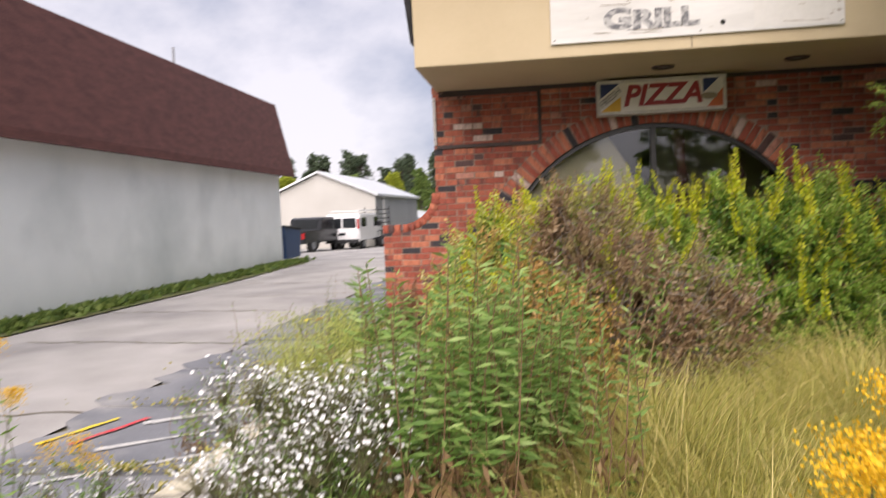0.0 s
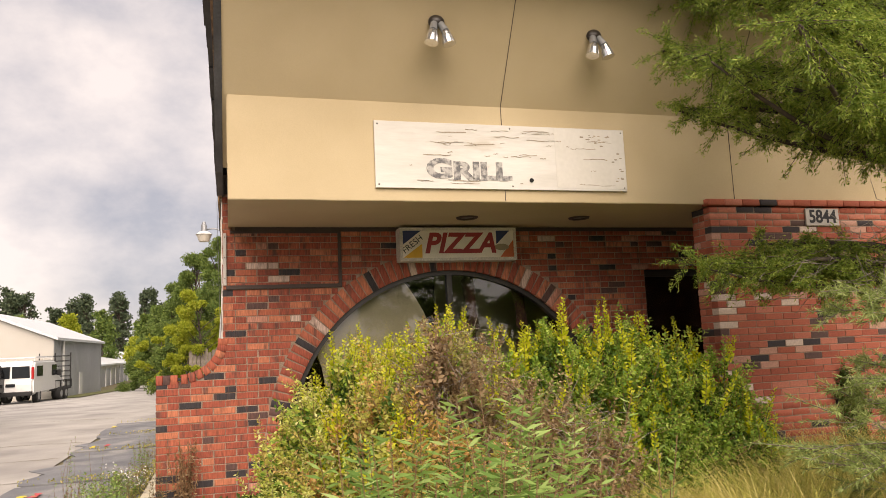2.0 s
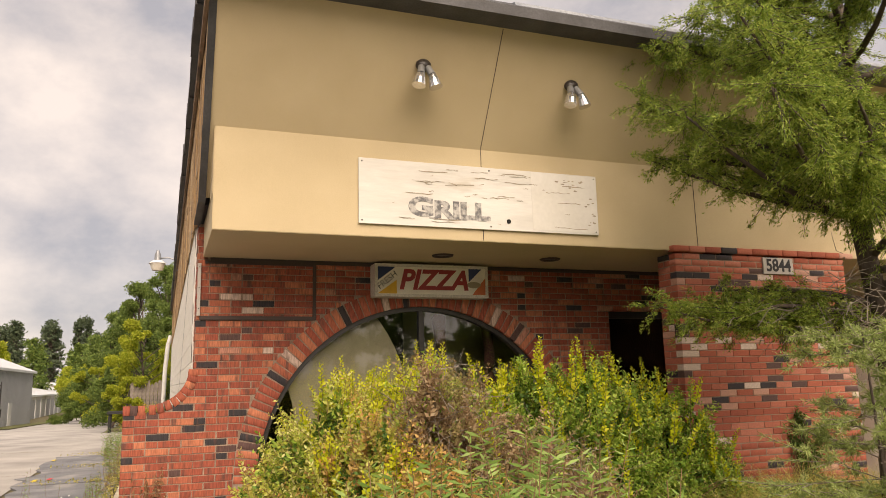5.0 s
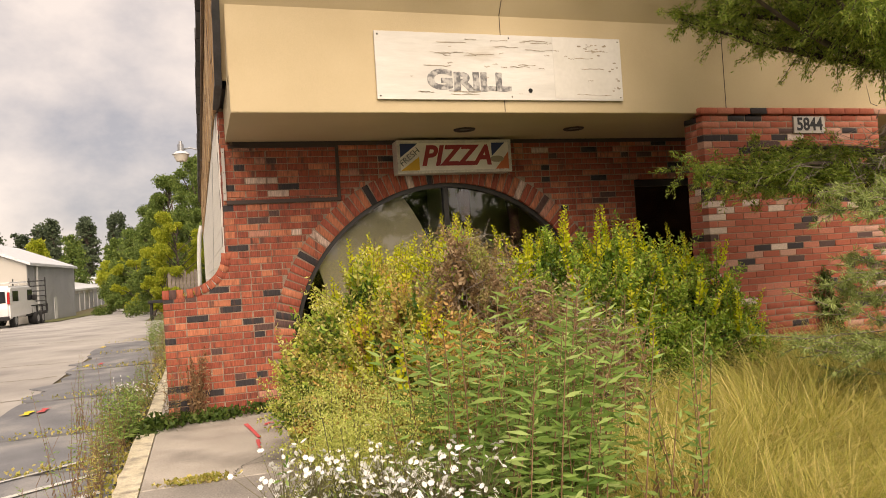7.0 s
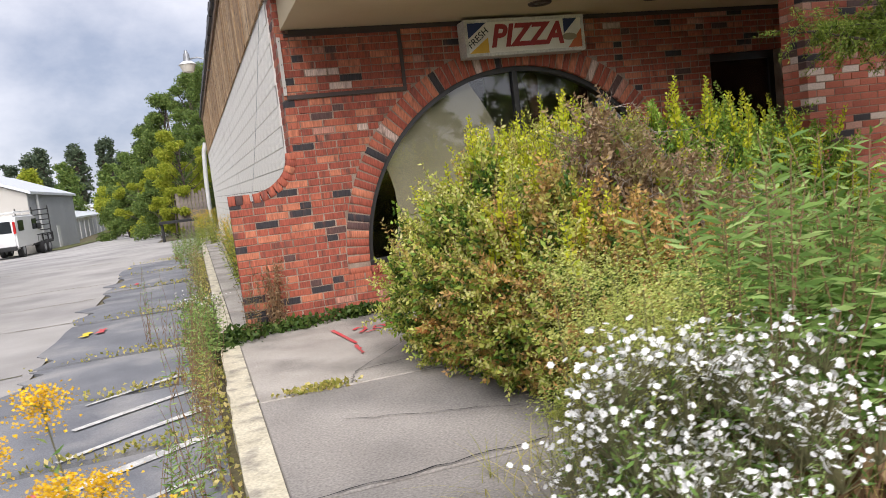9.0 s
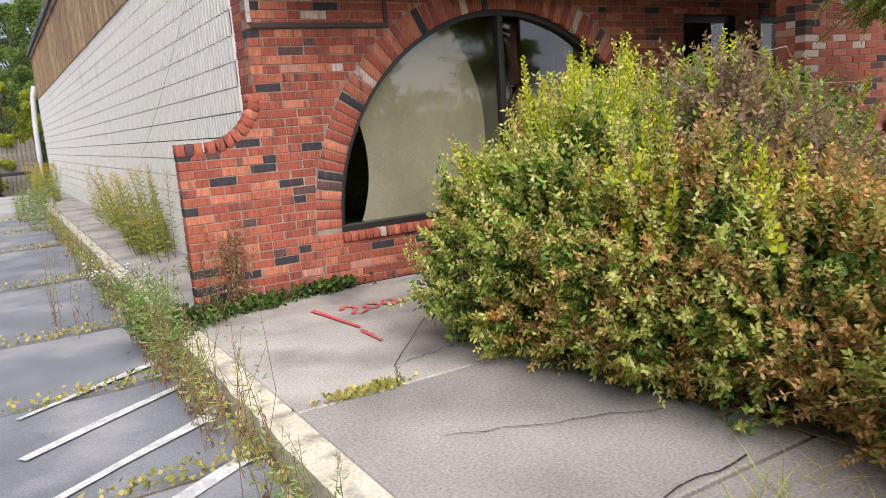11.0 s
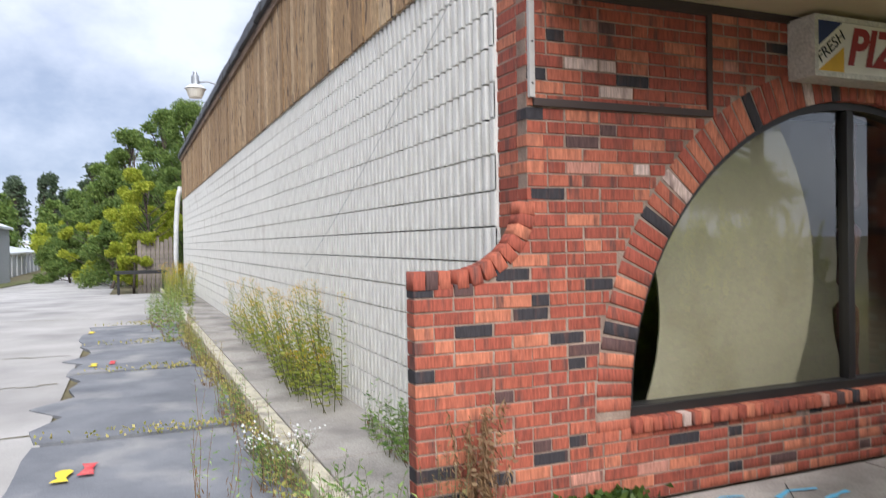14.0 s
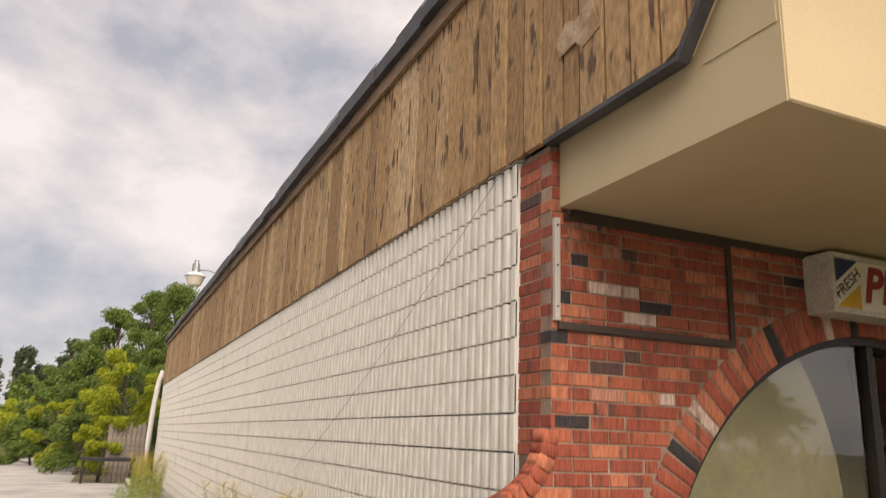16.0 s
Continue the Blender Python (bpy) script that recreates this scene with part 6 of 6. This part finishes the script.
grass_field("long_grass", "long golden-green uncut grass before the shop", 91, [(2.2, 5.0, -6.6, -3.2, 1.0), (3.2, 8.5, -3.4, -1.6, 0.85), (5.0, 9.5, -7.0, -3.0, 1.0), (1.75, 3.0, -7.0, -5.0, 0.75), (1.9, 3.4, -5.6, -4.2, 0.85), (2.6, 3.6, -4.2, -2.8, 0.7)], 118000, 0.95, m_grass)
grass_field("under_grass", "darker green grass among the golden stalks", 93, [(2.0, 5.2, -7.0, -3.0, 1.0), (5.0, 9.5, -7.0, -1.8, 0.8), (3.2, 5.2, -3.2, -2.2, 0.8)], 60000, 0.6, m_grass_green)
grass_field("rough_grass", "rough dry grass around the path", 92, [(0.6, 2.2, -6.4, -4.2, 0.6), (2.2, 9.5, -12.0, -6.6, 0.6), (-0.2, 2.2, -12.0, -8.8, 0.3)], 16000, 0.5, m_grass)


def tapered(rng, a, b, r0, r1, bend, k=5):
    a, b = np.asarray(a, float), np.asarray(b, float)
    off = rng.normal(size=3) * bend
    return [tuple(a + (b - a) * s + off * math.sin(math.pi * s)) for s in np.linspace(0, 1, k)], list(np.linspace(r0, r1, k))


def feathery_tree(x, y):
    """A soft-needled tree: bent trunk, spreading limbs, drooping feathery sprays."""
    rng = np.random.default_rng(17)
    top = thing("conifer_tree", x, y, -0.05, "feathery soft-needled tree with drooping green sprays", "tree")
    trunk = [(0, 0, 0), (0.03, 0.02, 0.8), (0.08, -0.02, 1.7), (0.02, 0.04, 2.7), (0.1, 0.0, 3.9), (0.05, 0.05, 5.6)]
    part("trunk", tube(bmesh.new(), trunk, [0.12, 0.1, 0.09, 0.08, 0.06, 0.025], 12), m_bark, top, smooth=True)
    bm = bmesh.new()
    pts, ways = [], []
    tw_a, tw_b = [], []
    limbs = [(z, a, ln, rise) for z, a, ln, rise in
             ((1.98, 2.47, 1.75, 0.12), (1.92, 2.62, 1.6, 0.12), (1.95, 2.3, 1.4, 0.1), (1.86, 2.85, 1.2, 0.08), (2.02, 2.5, 1.2, 0.2), (2.75, 3.1, 1.7, 0.75), (2.75, 2.5, 1.7, 0.7), (2.8, 3.6, 1.7, 0.8), (2.9, 2.0, 1.4, 0.6))]
    for z in np.arange(3.0, 5.5, 0.12):
        limbs.append((z, rng.uniform(0, 2 * math.pi), rng.uniform(1.1, 1.9) * (1.15 - 0.13 * (z - 3)), rng.uniform(0.25, 0.7)))
    for z in np.arange(2.75, 4.6, 0.17):
        limbs.append((z, rng.uniform(2.3, 4.3), rng.uniform(1.5, 2.05), rng.uniform(0.4, 0.9)))
    for z in np.arange(1.95, 3.6, 0.12):
        limbs.append((z, rng.uniform(3.5, 5.6), rng.uniform(1.0, 1.75), rng.uniform(0.15, 0.6)))
    for z, a, ln, rise in limbs:
        f = np.array([0.05, 0.0, z])
        t = f + np.array([math.cos(a) * ln, math.sin(a) * ln, rise])
        p, r = tapered(rng, f, t, 0.035, 0.008, 0.08, 6)
        tube(bm, p, r, 6)
        p = np.array(p)
        for i in range(52):
            s = rng.uniform(0.22, 1.02)
            q = p[0] + (p[-1] - p[0]) * s + np.array([0, 0, 0.05])
            d = rng.normal(size=3) * np.array([1, 1, 0.35])
            d /= np.linalg.norm(d)
            q2 = q + d * rng.uniform(0.12, 0.42) + np.array([0, 0, -rng.uniform(0.0, 0.22)])
            tw_a.append(q), tw_b.append(q2)
            k = 120
            ss = rng.uniform(0.05, 1.05, (k, 1))
            mid = q + (q2 - q) * ss + rng.normal(size=(k, 3)) * 0.018
            pts.append(mid)
            ways.append(np.broadcast_to(q2 - q, (k, 3)) * 1.2 + rng.normal(size=(k, 3)) * 0.3 + np.array([0, 0, -0.06]))
    tagged(part("limbwork", bm, m_bark, top, smooth=True), kind="stuff")
    stems("twigwork", tw_a, tw_b, 0.005, m_bark, top)
    pts, ways = np.concatenate(pts), np.concatenate(ways)
    leaves("crown", pts, ways, rng.uniform(0.024, 0.05, len(pts)), rng.uniform(0.006, 0.011, len(pts)), m_needle, top, rng)
    # dry twigs and paler low branches
    a = np.array([0.05, 0, 2.0]) + rng.normal(size=(150, 3)) * np.array([0.35, 0.3, 0.15]) + np.array([-0.45, -0.1, -0.05])
    stems("dry_twigwork", a, a + rng.normal(size=(150, 3)) * np.array([0.22, 0.15, 0.12]), 0.004, m_twig, top, bow=rng.normal(size=(150, 3)) * 0.05)
    return top


feathery_tree(5.77, -3.33)


def needle_branch(name, label, seed, x, y, z, reach, count):
    rng = np.random.default_rng(seed)
    top = thing(name, x, y, 0, label, "bush")
    pts, ways, fa, fb = [], [], [], []
    part("trunk", tube(bmesh.new(), [(0, 0, 0), (0.02, 0, z * 0.5), (0, 0.02, z + 0.2)], [0.018, 0.014, 0.006], 8), m_bark, top, smooth=True)
    for i in range(count):
        h = rng.uniform(0.12, 1.0) * (z + 0.2)
        f = np.array([0, 0, h])
        a = rng.uniform(0, 2 * math.pi)
        far = reach * (1.15 - 0.55 * h / (z + 0.2)) * rng.uniform(0.55, 1)
        t = f + np.array([math.cos(a) * far, math.sin(a) * far, rng.uniform(-0.08, 0.2)])
        fa.append(f), fb.append(t)
        for b in range(9):
            q = f + (t - f) * rng.uniform(0.2, 1.0)
            q2 = q + (t - f) * 0.22 + rng.normal(size=3) * np.array([0.1, 0.1, 0.05])
            fa.append(q), fb.append(q2)
            k = 70
            s = rng.uniform(0.0, 1.05, (k, 1))
            pts.append(q + (q2 - q) * s)
            ways.append((q2 - q) * 2.0 + rng.normal(size=(k, 3)) * 0.35)
    stems("branchwork", fa, fb, 0.005, m_twig, top)
    pts, ways = np.concatenate(pts), np.concatenate(ways)
    leaves("needlework", pts, ways, rng.uniform(0.035, 0.065, len(pts)), 0.006, m_needle_blue, top, rng)


needle_branch("young_conifer", "young pale needled conifer beside the tree", 18, 4.55, -4.25, 1.5, 0.75, 48)
needle_branch("young_conifer", "pale needled conifer before the screen wall", 19, 5.6, -4.3, 1.3, 0.8, 36)
hedge("climbing_vine", "small dark vine growing up the brick screen", 20, (6.7, -1.46, 0), [(6.7, -1.5, 0.75, 0.1, 0.07, 0.28), (6.78, -1.5, 0.4, 0.12, 0.08, 0.3)], 2200, 0.045, m_ivy)


def broad_tree(name, label, seed, x, y, h, r, material, n=9000, leaf=0.16, group="", low=0.15, slim=False):
    """A trunk with limbs and a crown of leaf clumps with gaps."""
    rng = np.random.default_rng(seed)
    top = thing(name, x, y, ground_z(x, y) - 0.05, label, "tree", group)
    part("trunk", tube(bmesh.new(), *tapered(rng, (0, 0, 0), (rng.normal(0, 0.15), rng.normal(0, 0.15), h * 0.9), 0.028 * h ** 0.85, 0.02, 0.2, 7), 8), m_bark, top, smooth=True)
    k = max(20, int(h * 7))
    zz = rng.uniform(low, 1.0, k) ** 0.9
    width = r * (np.sin(np.clip(zz, 0.05, 0.97) * math.pi * 0.9) ** 0.7 if not slim else (1.05 - 0.8 * zz))
    a = rng.uniform(0, 2 * math.pi, k)
    rad = width * np.sqrt(rng.uniform(0.05, 1, k))
    c = np.stack([np.cos(a) * rad, np.sin(a) * rad, zz * h], 1)
    stems("limbwork", np.stack([np.zeros(k), np.zeros(k), np.maximum(0.2, c[:, 2] - 0.35 * h * 0.5)], 1), c, 0.006 * h, m_bark, top)
    cs = rng.uniform(0.1, 0.21, k) * (r + 0.12 * h) * (1.15 - 0.4 * zz)
    pick = rng.integers(0, k, n)
    d = rng.normal(size=(n, 3))
    d /= np.linalg.norm(d, axis=1, keepdims=True)
    p = c[pick] + d * (cs[pick] * rng.uniform(0.35, 1.25, n))[:, None] * np.array([1, 1, 0.8])
    p = p[p[:, 2] > 0.05]
    leaves("crown", p, rnd_dirs(rng, len(p), -0.1), rng.uniform(leaf * 0.6, leaf * 1.3, len(p)), leaf * 0.6, material, top, rng)
    return top


# trees behind the shop, beside the drive
near_trees = [(-0.55, 27.6, 4.6, 1.4, m_tree_light, 26000, 0.085), (1.2, 30.0, 7.9, 1.9, m_tree, 38000, 0.09), (0.3, 33.5, 8.0, 2.1, m_tree, 38000, 0.11), (-1.1, 37.5, 7.7, 2.3, m_tree, 32000, 0.12),
              (-2.0, 43, 7.4, 2.2, m_tree, 24000, 0.13), (-3.2, 49, 6.8, 2.3, m_tree, 20000, 0.15), (-4.4, 56, 6.3, 2.4, m_tree, 18000, 0.16), (-6.0, 66, 5.8, 2.6, m_tree, 15000, 0.18), (-7.6, 76, 4.8, 2.6, m_tree_light, 12000, 0.2),
              (-1.1, 26.6, 2.2, 0.9, m_tree_light, 14000, 0.08), (-2.0, 33, 3.3, 1.4, m_tree, 16000, 0.1), (-3.2, 41, 3.4, 1.7, m_tree_light, 14000, 0.12), (-4.6, 48, 3.2, 1.8, m_tree, 14000, 0.13)]
for i, (x, y, h, r, m, n, lf) in enumerate(near_trees):
    broad_tree("tree", "leafy green tree beside the drive" if m is m_tree else "light yellow-green young tree beside the drive", 100 + i, x, y, h, r, m, n, lf, "trees beside the drive", low=0.05, slim=m is m_tree)
trng = random.Random(77)
for i in range(30):
    x = -62 + i * 2.9 + trng.uniform(-1, 1)
    broad_tree("tree", "tall slender poplar in the far tree line", 140 + i, x, 165 + trng.uniform(-8, 12), trng.uniform(14, 19), trng.uniform(2.0, 3.0), m_hazy_tree, 2600, 0.62, "far tree line", low=0.12, slim=trng.random() < 0.4)
for i in range(9):
    broad_tree("tree", "rounded tree behind the workshop", 180 + i, -46 + i * 4.6, 92 + trng.uniform(-4, 6), trng.uniform(6.5, 8.5), trng.uniform(2.4, 3.2), m_tree if i % 3 else m_tree_light, 7000, 0.34, "trees behind the workshop", low=0.05, slim=True)
# trees across the street, seen in the window's reflection
for i in range(8):
    broad_tree("tree", "street tree across from the shop", 200 + i, -22 + i * 6.5 + trng.uniform(-1.5, 1.5), -46 + trng.uniform(-4, 4), trng.uniform(6, 9), trng.uniform(2.4, 3.4), m_tree, 3000, 0.4, "street trees across from the shop")
